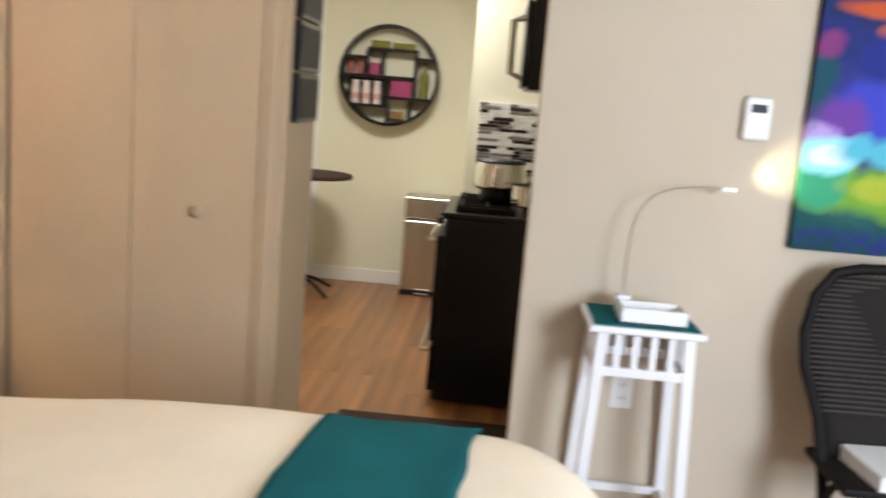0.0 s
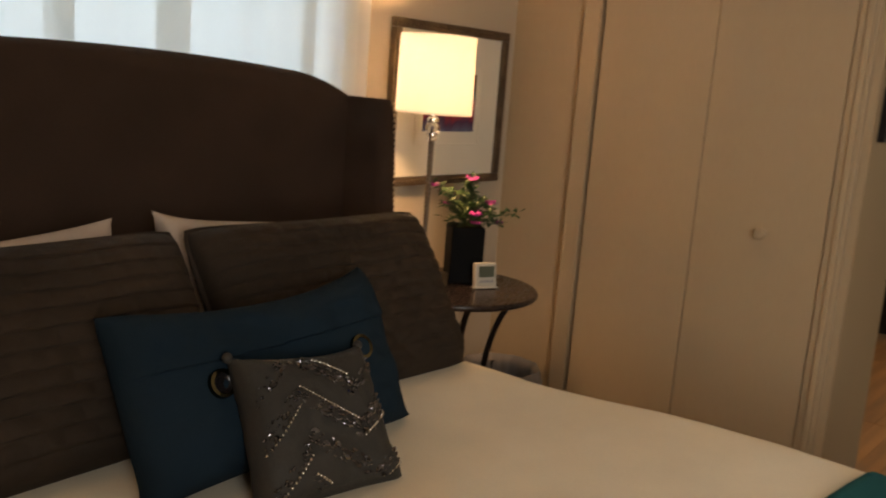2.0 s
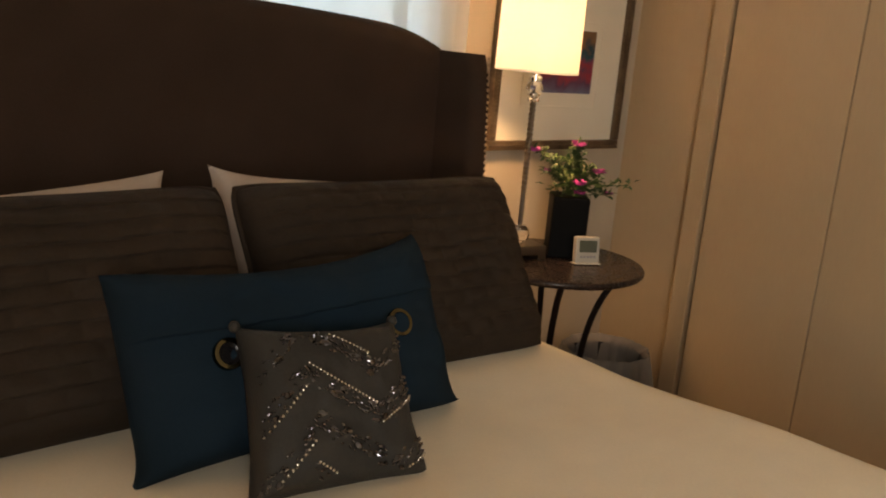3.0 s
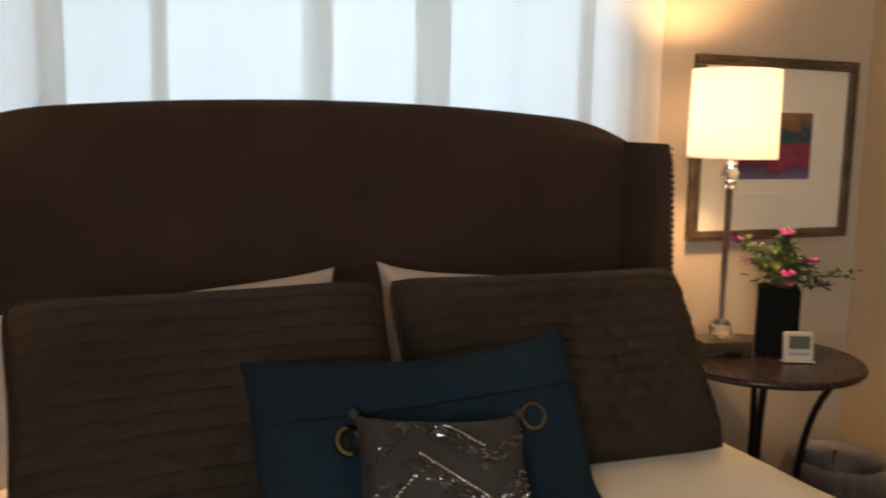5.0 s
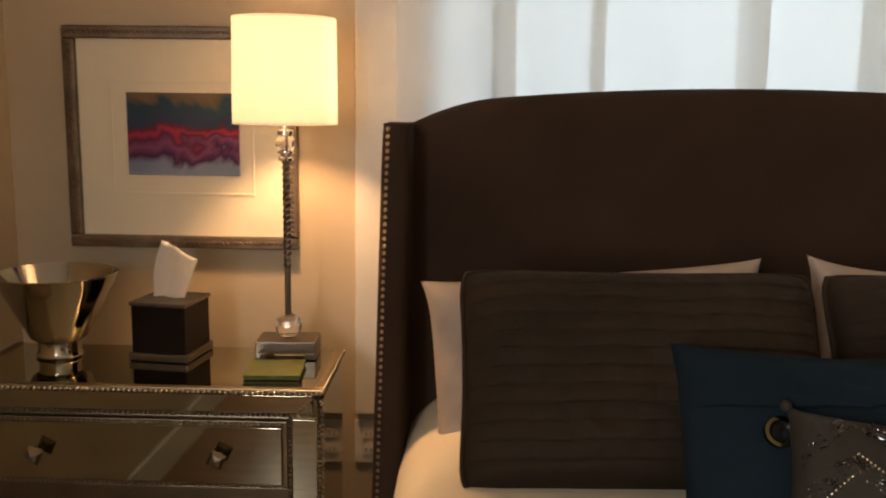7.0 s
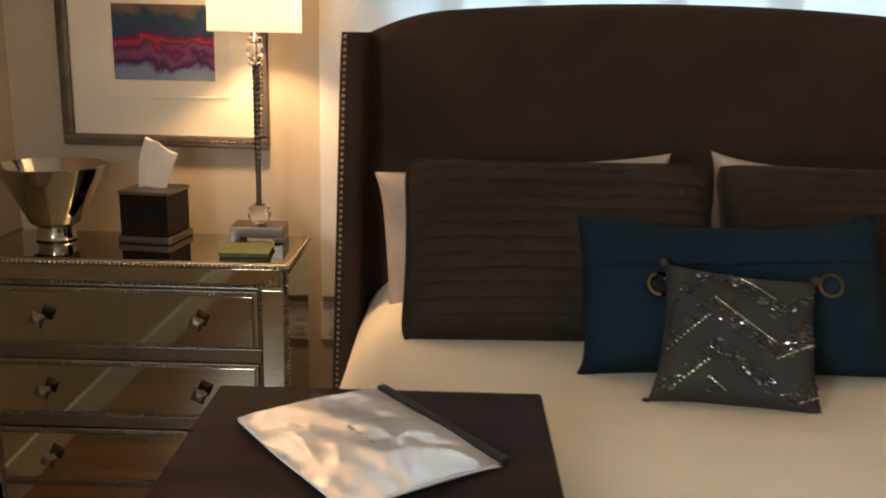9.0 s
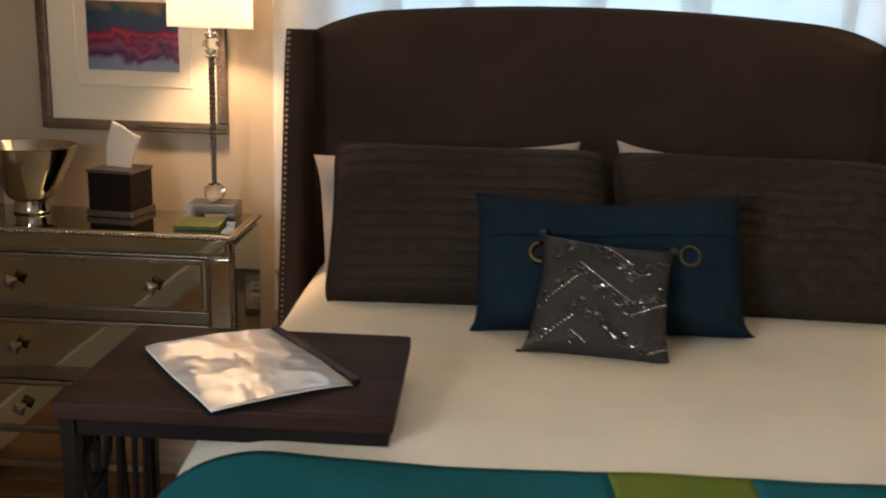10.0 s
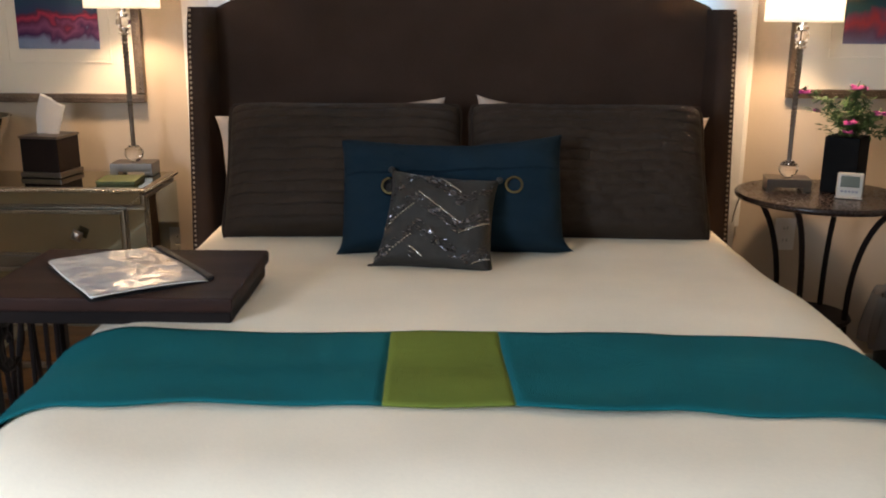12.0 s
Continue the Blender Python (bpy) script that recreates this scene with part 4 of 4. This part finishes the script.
# stem tips round the vase: right, back, up from the rim; the last entry is the size of a bloom
tips = ((-.140, .03, .128, .024), (.012, 0, .146, .026), (.036, .02, .143, .022), (.086, -.02, .066, .029), (-.021, -.05, .042, .025), (-.03, -.06, .015, .021),
        (.135, -.03, .0, .018), (.215, -.04, .028, 0), (-.108, .0, .075, .014), (-.06, -.03, .045, 0), (-.008, .02, .105, 0), (.068, .03, .104, 0),
        (-.078, .04, .108, 0), (.05, -.06, .04, 0), (.10, .05, .05, 0), (-.04, .06, .06, 0), (.02, -.04, .08, 0))
back = Matrix.Rotation(radians(40), 3, "Z")
for tx, ty, tz, r in tips:
    base = Vector((rng.uniform(-.03, .03), rng.uniform(-.03, .03), .17))
    tip = back @ Vector((tx, ty, .180 + tz))
    pts = bez(base, base + Vector((0, 0, .06)), tip - Vector((tip.x * .5, tip.y * .5, .01)), tip, 12)
    part("stem", tube(B(), pts, .0016, 5), STEM, vs)
    for i in range(3, 13):
        for q in range(5 + 2 * (i > 6)):
            d = Vector((rng.uniform(-1, 1), rng.uniform(-1, 1), rng.uniform(-.3, .8)))
            add_leaf(leaf, pts[i] + d * rng.uniform(0, .012), d, rng.uniform(.014, .030), rng.uniform(.008, .014))
    if r:
        petal = B()
        for i in range(18):
            a, e = i * 2.4, rng.uniform(.1, 1.0)
            add_leaf(petal, tip, Vector((math.cos(a), math.sin(a), e)), r * rng.uniform(.8, 1.05), r * 1.05)
        part("blossom", petal, PETAL, vs, "bright pink blossom", 0)
for i in range(90):
    a, r = rng.uniform(0, 6.28), rng.uniform(0, .08)
    add_leaf(leaf, Vector((r * math.cos(a), r * math.sin(a), .175 + rng.uniform(0, .07))), Vector((math.cos(a), math.sin(a), rng.uniform(-.1, .7))), rng.uniform(.018, .036), rng.uniform(.009, .016))
tagged(part("foliage", leaf, LEAF, vs, "small green leaves", 0), kind="stuff")

ck = thing("desk_clock", pose(1.196, -.448, .760, -8, 0, -24), "small white digital desk clock with a grey display", "clock")
part("case", box(B(), -.038, .038, -.010, .014, .004, .080, .006), CLOCKP, ck)
part("display", box(B(), -.027, .027, -.0125, -.0095, .035, .069, .001), LCD, ck, "grey display")
for i in range(5):
    part("key", box(B(), -.024 + i * .0103, -.0170 + i * .0103, -.0125, -.0095, .018, .0255, .0015), INK, ck)
part("stand", box(B(), -.040, .040, -.018, .022, 0, .005, .002), CLOCKP, ck)

bn = thing("waste_basket", pose(1.545, -.288, 0), "round waste basket with a clear plastic liner folded over the rim", "waste basket")
part("basket", lathe(B(), [(0, .0), (.105, .0), (.108, .006), (.128, .37), (.131, .375), (.124, .375), (.108, .02), (0, .015)], 36), BLKMAT, bn)
bm = B()


def liner(u, v):
    a = 2 * math.pi * u
    w = .004 * math.sin(9 * a) + .004 * math.sin(23 * a + 1)
    if v < .5:
        return Vector((math.cos(a) * (.106 + .030 * v + w), math.sin(a) * (.106 + .030 * v + w), .22 + .36 * v + .006 * math.sin(7 * a)))
    k = (v - .5) * 2
    return Vector((math.cos(a) * (.142 + .026 * math.sin(k * 1.5) + w * (1 + 2 * k)), math.sin(a) * (.142 + .026 * math.sin(k * 1.5) + w * (1 + 2 * k)), .40 - .17 * k + .012 * math.sin(7 * a) * k))


sheet(bm, liner, 72, 14)
part("liner", bm, LINER, bn, "crinkled translucent liner", 80)


def outlet(m):
    o = thing("wall_outlet", m, "white plastic wall outlet plate with two sockets", "outlet", "wall outlets")
    part("plate", box(B(), -.036, .036, -.006, 0, -.058, .058, .003), PLAST, o)
    for z in (-.022, .022):
        part("socket", box(B(), -.016, .016, -.0085, -.0055, z - .014, z + .014, .002), PLAST, o)
        for x in (-.006, .006):
            part("slot", box(B(), x - .001, x + .001, -.0092, -.008, z - .004, z + .005), BLKMAT, o)
    return o


outlet(pose(1.160, WY, .552))
outlet(pose(-.903, WY, .506))
outlet(pose(1.74, -2.512, .53, 0, 0, -90))
cord = thing("lamp_cord", pose(0, 0, 0), "thin clear lamp cord hanging behind the round table", "cord")
part("wire", tube(B(), bez((.985, -.20, .764), (.93, -.10, .70), (.95, -.075, .45), (.97, -.075, .012), 18), .0022, 6), NICKEL, cord)


# ---------------- curtains ----------------
def curtain(x0, x1, tucks, seed, label):
    """Hanging cloth in slow waves; each tuck (place, width) lays it back on itself, three layers deep."""
    o = thing("curtain", pose(0, -.108, 0), label, "curtain", "pair of curtains")
    line = [(x0, 0.0)]
    for at, wide in tucks:
        line += [(at + wide, -.004), (at, .006), (at + wide, .014)]
    line.append((x1, 0.0))
    run = []
    for k, ((xa, ya), (xb, yb)) in enumerate(zip(line, line[1:])):
        n = max(6, int(abs(xb - xa) / .008))
        run += [(xa + (xb - xa) * i / n, ya + (yb - ya) * i / n) for i in range(n)]
    run.append(line[-1])
    bm = B()

    def f(u, v):
        x, y = run[round(u * (len(run) - 1))]
        wave = .010 * math.sin(x * 31 + 3 * noise.noise((x * 3, seed, 0))) + .007 * noise.noise((x * 14, seed, v * .6))
        drift = .012 * noise.noise((x * 6, v * 2.2, seed)) * v
        return Vector((x + drift, y + wave * (.7 + .3 * v), 2.28 - 2.22 * v))
    sheet(bm, f, len(run) - 1, 26)
    part("cloth", bm, CURT, o, "white slubbed cloth in soft folds", 80)
    return o


curtain(-.831, -.028, ((-.610, .055), (-.378, .034)), 3.0, "white translucent curtain with daylight behind it")
curtain(-.046, .956, ((-.026, .058), (.24, .09), (.698, .04), (.86, .05)), 8.0, "white translucent curtain with daylight behind it")
rod = thing("curtain_rod", pose(0, -.108, 2.30), "nickel curtain rod above the window", "curtain rod")
part("rod", tube(B(), [(-.95, 0, 0), (1.08, 0, 0)], .011, 12), NICKEL, rod)
for x in (-.93, 1.06):
    part("bracket", box(B(), x - .008, x + .008, -.01, .053, -.012, .012, .002), NICKEL, rod)


# ---------------- by the passage: stool, lamp, chair, painting ----------------
st = thing("white_stool", pose(1.565, -2.515, 0), "white painted wooden stool with slatted aprons", "stool")
part("seat", box(B(), -.150, .150, -.168, .168, .795, .816, .006), WHITE, st)
legs = {}
for sx in (-1, 1):
    for sy in (-1, 1):
        bm = B()
        a0, b0, a1, b1 = sx * .118, sy * .125, sx * .150, sy * .160
        vs_ = [bm.verts.new((a + dx, b + dy, z)) for a, b, z in ((a1, b1, 0), (a0, b0, .797)) for dx, dy in ((-.016, -.016), (.016, -.016), (.016, .016), (-.016, .016))]
        for q in ((0, 1, 2, 3), (4, 7, 6, 5), (0, 4, 5, 1), (1, 5, 6, 2), (2, 6, 7, 3), (3, 7, 4, 0)):
            bm.faces.new([vs_[k] for k in q])
        bmesh.ops.recalc_face_normals(bm, faces=bm.faces)
        part("leg", bm, WHITE, st)
for z0, z1, k in ((.665, .692, .004), (.20, .225, .023)):
    for s in (-1, 1):
        part("rail", box(B(), s * (.120 + k) - .009, s * (.120 + k) + .009, -.115 - k, .115 + k, z0, z1, .002), WHITE, st)
        part("rail", box(B(), -.11 - k, .11 + k, s * (.127 + k) - .009, s * (.127 + k) + .009, z0, z1, .002), WHITE, st)
for s in (-1, 1):
    for i in range(4):
        y = -.078 + .052 * i
        part("slat", box(B(), s * .120 - .005, s * .120 + .005, y - .010, y + .010, .690, .797, .002), WHITE, st)
        part("slat", box(B(), -.07 + .0467 * i - .010, -.07 + .0467 * i + .010, s * .127 - .005, s * .127 + .005, .690, .797, .002), WHITE, st)
tm = part("teal_mat", box(B(), 1.432, 1.70, -2.668, -2.362, .816, .821, .002), TEAL, None)
tagged(tm, "teal felt mat lying on the white stool", "mat")
wt = thing("white_tray", pose(1.50, -2.535, .821), "small white tray on the stool", "tray")
bm = B()
box(bm, -.045, .075, -.095, .095, 0, .006, .001)
for a in ((-.045, -.039, -.095, .095), (.069, .075, -.095, .095), (-.039, .069, -.095, -.089), (-.039, .069, .089, .095)):
    box(bm, *a, .0, .045, .001)
part("body", bm, WHITE, wt)
gl = thing("gooseneck_lamp", pose(1.615, -2.462, .821), "slim white gooseneck lamp, lit, standing on the stool", "desk lamp")
part("base", box(B(), -.022, .022, -.022, .022, 0, .055, .005), WHITE, gl)
part("neck", tube(B(), bez((0, 0, .05), (0, .01, .36), (.0, -.02, .40), (.035, -.265, .398), 26), .0027, 8), STEEL, gl, "thin bent metal neck")
hd = part("head", box(B(), .024, .046, -.300, -.262, .390, .404, .003), WHITE, gl)
part("led", box(B(), .027, .043, -.3022, -.3002, .393, .401), glow("led_light", (1, .93, .78), 40), hd, "lit strip")
th = thing("thermostat", pose(1.74, -2.822, 1.437), "white wall thermostat with a dark display", "thermostat")
part("case", box(B(), -.032, 0, -.043, .043, -.068, .068, .0155, 4), PLAST, th)
part("display", box(B(), -.034, -.030, -.024, .024, .018, .044, .001), BLKMAT, th, "dark display")
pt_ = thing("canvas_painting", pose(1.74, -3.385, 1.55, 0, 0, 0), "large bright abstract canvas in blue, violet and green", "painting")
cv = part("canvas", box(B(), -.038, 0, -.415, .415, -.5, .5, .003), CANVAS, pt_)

fc = thing("folding_chair", pose(1.46, -3.235, 0, 0, 0, 0), "black folding chair with a mesh back, against the wall", "chair")
SIDE = ((-.22, .17, 0), (-.02, .165, .42), (.04, .18, .58), (.09, .222, .72), (.115, .228, .82), (.135, .205, .93), (.148, .15, 1.0), (.15, .08, 1.018), (.15, 0, 1.022))


def back_width(z):
    for (_, w0, z0), (_, w1, z1) in zip(SIDE, SIDE[1:]):
        if z0 <= z <= z1:
            return w0 + (w1 - w0) * (z - z0) / (z1 - z0)
    return 0


for s in (-1, 1):
    part("back_tube", tube(B(), [(x, s * w, z) for x, w, z in SIDE], .017, 10), CHAIRB, fc, "black steel tube")
    part("rear_leg", tube(B(), [(.20, s * .16, .0), (-.12, s * .16, .46)], .011), CHAIRB, fc)
bm = B()
for i in range(27):
    z = .60 + i * .0152
    wv = back_width(z) - .008
    xo = .045 + .095 * min(1, (z - .58) / .36)
    tube(bm, [(xo, -wv, z), (xo + .012, 0, z), (xo, wv, z)], .0036, 5)
part("mesh_back", bm, MESHL, fc, "woven black mesh back")
bm = B()
sheet(bm, lambda u, v: Vector((.015 + .142 * v ** .8, (2 * u - 1) * (back_width(.465 + .535 * v) - .012), .465 + .535 * v)), 6, 20)
thick(part("mesh_cloth", bm, MESHB, fc), .003)
part("seat", box(B(), -.22, .10, -.185, .185, .445, .470, .008), CHAIRB, fc)
pp = thing("white_box", pose(1.36, -3.285, .470, 0, 0, 5), "flat white box lying on the chair seat", "box")
part("base", box(B(), -.11, .13, -.15, .15, 0, .03, .002), WHITE, pp)
part("lid", box(B(), -.112, .132, -.152, .152, .028, .045, .003), WHITE, pp)

for i in range(3):
    wp = thing("small_frame", pose(1.965, -1.36, 1.305 + .167 * i), "small dark picture in a thin black frame", "picture", "column of small frames")
    part("frame", box(B(), -.165, .165, -.022, 0, 0, .158, .003), BLACK, wp)
    part("picture", box(B(), -.15, .15, -.024, -.0215, .014, .144), BLKMAT, wp, "dark glossy picture")
    part("top_edge", box(B(), -.165, .165, -.023, -.001, .1585, .162, .001), NICKEL, wp)

# ---------------- kitchen ----------------
sv = thing("kitchen_range", pose(2.96, -1.835, 0), "black kitchen range with gas grates, seen from its side", "stove")
part("body", box(B(), 0, .75, -.70, 0, .02, .885, .006), BLACK, sv)
part("cooktop", box(B(), -.008, .758, -.70, .015, .886, .912, .006), BLACK, sv)
part("oven_door", box(B(), .01, .74, .001, .035, .30, .80, .006), BLACK, sv)
part("drawer", box(B(), .01, .74, .001, .030, .06, .28, .006), BLACK, sv)
for z in (.775, .25):
    hn = part("handle", tube(B(), [(.05, .032, z), (.05, .065, z), (.70, .065, z), (.70, .032, z)], .011, 10), CHROME, sv, "chrome bar handle")
for i in range(4):
    part("knob", tube(B(), [(.12 + i * .17, .012, .86), (.12 + i * .17, .042, .862)], .02, 14), BLKMAT, sv)
for gx in (.19, .56):
    for gy in (-.18, -.50):
        bm = B()
        for k in range(3):
            box(bm, gx - .15, gx + .15, gy - .13 + k * .12, gy - .12 + k * .12, .935, .950, .003)
            box(bm, gx - .13 + k * .125, gx - .12 + k * .125, gy - .14, gy + .14, .912, .940, .003)
        part("grate", bm, IRON, sv, "black cast iron grate")
kt = thing("cooking_pot", pose(3.315, -2.065, .950), "polished steel cooking pot on a black base", "pot")
part("pot", lathe(B(), [(0, .055), (.108, .055), (.128, .068), (.132, .085), (.126, .165), (.118, .185), (0, .187)], 40), CHROME, kt)
part("lid", lathe(B(), [(0, .187), (.116, .187), (.119, .193), (.108, .203), (0, .206)], 36), BLKMAT, kt, "flat dark lid")
part("stand", lathe(B(), [(0, 0), (.085, 0), (.092, .02), (.088, .056), (0, .056)], 32), BLACK, kt)
pn = thing("saucepan", pose(3.13, -2.215, .950), "small bright steel saucepan", "saucepan")
part("pan", lathe(B(), [(0, 0), (.085, 0), (.09, .01), (.09, .10), (.094, .103), (.086, .10), (.084, .012), (0, .008)], 28), CHROME, pn)
part("handle", tube(B(), [(.09, 0, .085), (.24, 0, .095)], .009), BLKMAT, pn)
mw = thing("microwave", pose(2.98, -2.15, 1.49), "black microwave with a steel handle over the range", "microwave")
part("body", box(B(), 0, .74, -.42, 0, 0, .40, .006), BLACK, mw)
part("door", box(B(), .0, .55, .001, .03, .01, .39, .008), BLACK, mw)
part("handle", tube(B(), [(.06, .025, .05), (.06, .085, .07), (.06, .085, .30), (.06, .025, .32)], .016, 10), STEEL, mw, "steel door handle")
cb = thing("wall_cabinet", pose(2.97, -2.20, 1.895), "dark brown wall cabinet over the microwave", "cabinet")
part("body", box(B(), 0, .75, -.38, 0, 0, .55, .003), DKWOOD, cb)
part("door", box(B(), .005, .745, .001, .022, .004, .546, .004), DKWOOD, cb)
tc_ = thing("trash_can", pose(5.42, -1.59, 0), "brushed steel step trash can", "trash can")
part("body", box(B(), -.135, .135, -.16, .16, .03, .55, .02, 3), STEEL, tc_)
part("lid", box(B(), -.138, .138, -.165, .165, .558, .72, .02, 3), STEEL, tc_, "steel lid")
part("foot", box(B(), -.138, .138, -.163, .163, 0, .03, .004), BLKMAT, tc_)
part("pedal", box(B(), -.170, -.136, -.05, .05, .012, .022, .003), STEEL, tc_)
bt_ = thing("pub_table", pose(5.05, -.75, 0), "tall round pub table with a dark top and splayed dark feet", "table")
part("tabletop", lathe(B(), [(0, .820), (.315, .820), (.325, .832), (.315, .846), (0, .846)], 48), DKWOOD, bt_)
part("column", lathe(B(), [(.05, .04), (.035, .10), (.028, .5), (.035, .78), (.10, .82)], 20), IRON, bt_)
for i in range(4):
    a = radians(-38 + 90 * i)
    part("foot", tube(B(), bez((0, 0, .12), (.14 * math.cos(a), .14 * math.sin(a), .10), (.22 * math.cos(a), .22 * math.sin(a), .04), (.28 * math.cos(a), .28 * math.sin(a), .014), 10), .013, 8), IRON, bt_)
rg = part("kitchen_mat", box(B(), 2.02, 2.74, -2.25, -1.44, .0, .012, .004), RUG, None)
tagged(rg, "dark brown woven kitchen floor mat", "mat")

# round wall shelf
R = .362
sh_ = thing("round_shelf", pose(5.60, -1.222, 1.553), "round black wall shelf with square niches", "shelf")
bm = B()
g = sheet(bm, lambda u, v: Vector(((-.13, -.13, 0, 0, -.13)[round(v * 4)], (R, R - .022, R - .022, R, R)[round(v * 4)] * math.cos(2 * math.pi * u), (R, R - .022, R - .022, R, R)[round(v * 4)] * math.sin(2 * math.pi * u))), 72, 4)
bmesh.ops.remove_doubles(bm, verts=bm.verts, dist=.0005)
bmesh.ops.recalc_face_normals(bm, faces=bm.faces)
part("ring", bm, BLACK, sh_, "black round rim")
for z, y0, y1 in ((.182, -.200, .165), (-.012, -.190, .338), (-.157, -.300, -.002), (-.222, -.005, .262), (.130, -.322, -.190), (.118, .165, .322)):
    part("shelf_board", box(B(), -.12, -.002, y0, y1, z - .011, z + .011, .001), BLACK, sh_)
for y, z0, z1 in ((.165, -.001, .171), (.052, -.001, .171), (-.189, -.146, .171), (.008, -.211, -.023), (-.004, -.335, -.233), (-.16, -.315, -.168)):
    part("divider", box(B(), -.12, -.002, y - .010, y + .010, z0, z1, .001), BLACK, sh_)
part("back_panel", box(B(), -.010, -.002, .02, .31, -.211, -.023), BLACK, sh_)


def shelf_item(name, y, z, w, h, mt, label, cat):
    o = thing(name, pose(5.545, -1.222 + y, 1.553 + z), label, cat)
    if name in ("jar", "bottle"):
        neck = .45 if name == "bottle" else .85
        part("body", lathe(B(), [(0, 0), (w / 2, 0), (w / 2, h * .65), (w / 2 * neck, h * .82), (w / 2 * neck, h * .95), (0, h * .95)], 16), mt, o)
        part("lid", lathe(B(), [(0, h * .95), (w / 2 * neck * 1.1, h * .95), (w / 2 * neck * 1.1, h), (0, h)], 14), PLAST if name == "jar" else BLKMAT, o)
        if name == "jar":
            part("label", lathe(B(), [(w / 2 + .001, h * .2), (w / 2 + .001, h * .45)], 16), JARPINK, o)
    else:
        part("body", box(B(), -.04, .04, -w / 2, w / 2, 0, h * .9, .002), mt, o)
        part("lid", box(B(), -.041, .041, -w / 2 - .001, w / 2 + .001, h * .9, h, .002), mt, o)


for y in (.245, .165, .085):
    shelf_item("jar", y, -.211, .062, .165, JAR, "white glass jar with a pink band on the round shelf", "jar")
shelf_item("gift_box", -.092, -.146, .150, .118, RED, "magenta card box on the round shelf", "box")
shelf_item("bottle", -.250, -.146, .062, .255, OLIVE, "tall olive green bottle on the round shelf", "bottle")
shelf_item("bottle", .285, -.001, .055, .105, JARBAND, "small brown bottle on the round shelf", "bottle")
shelf_item("bottle", .215, -.001, .055, .112, JARBAND, "small brown bottle on the round shelf", "bottle")
shelf_item("tin", .108, -.001, .070, .085, RED, "red tin on the round shelf", "tin")
shelf_item("tin", .080, .193, .13, .050, OLIVE, "flat yellow-green tin on the round shelf", "tin")
shelf_item("tin", -.095, .193, .16, .042, OLIVE, "flat yellow-green tin on the round shelf", "tin")
shelf_item("tin", -.075, -.306, .10, .055, BRASS, "pale brass tin at the foot of the round shelf", "tin")

# ---------------- small pieces: tiles and floor strips ----------------
rng = random.Random(3)
tile_mats = [surface("tile_dark", (0.02, 0.016, 0.014), 0.2, bump=0), surface("tile_white", (0.74, 0.72, 0.67), 0.2, bump=0), surface("tile_grey", (0.22, 0.19, 0.17), 0.25, bump=0)]
splash = structure("backsplash", 4.042, 4.05, -2.58, -1.925, 1.02, 1.43, TRIMW, "mosaic backsplash of dark and white glass strips")
meshes = {}
for ln in (.05, .08, .12):
    for k, mt in enumerate(tile_mats):
        bm = box(B(), -.005, 0, -ln / 2 + .0015, ln / 2 - .0015, -.0085, .0085, .001, 1)
        me = bpy.data.meshes.new("tile")
        bm.to_mesh(me)
        bm.free()
        me.materials.append(mt)
        meshes[ln, k] = me
for r in range(20):
    y = -1.926
    while y > -2.57:
        ln = rng.choice((.05, .08, .12))
        if y - ln <= -2.58:
            break
        ob = new("tile", meshes[ln, rng.choice((0, 0, 1, 1, 2))])
        ob.parent = splash
        ob.location = (4.042, y - ln / 2, 1.032 + r * .0200)
        y -= ln

plank_meshes = {}


def plank(ln):
    key = round(ln, 2)
    if key not in plank_meshes:
        bm = box(B(), -key / 2 + .0008, key / 2 - .0008, -.0437, .0437, -.012, 0, .0012, 1)
        me = bpy.data.meshes.new("plank")
        bm.to_mesh(me)
        bm.free()
        me.materials.append(OAK)
        plank_meshes[key] = me
    return plank_meshes[key]


def strips(x0, x1, y0, y1):
    y = y0
    while y < y1 - .04:
        x = x0
        while x < x1 - .01:
            ln = min(x1 - x, rng.choice((.25, .62, .85, 1.1, 1.4)) if x == x0 else rng.choice((.62, .85, 1.1, 1.4)))
            if x1 - x - ln < .12:
                ln = x1 - x
            ob = new("plank", plank(ln))
            ob.parent = floor
            ob.location = (x + ln / 2, y + .044, -.0002)
            x += ln
        y += .088


strips(2.21, 5.59, -2.57, -.31)
strips(1.74, 2.21, -2.13, -1.37)
strips(-1.78, -.62, -2.60, -.07)
bm = B()
y = -2.60 - 23 * .088
while y < -2.61:
    box(bm, -1.78, 1.73, y + .0004, y + .0876, -.012, -.0002)
    y += .088
y = -2.60
while y < -.12:
    box(bm, -.61, 1.73, y + .0004, y + .0876, -.012, -.0002)
    y += .088
tagged(part("far_planks", bm, OAK, floor, "", 0), kind="stuff")
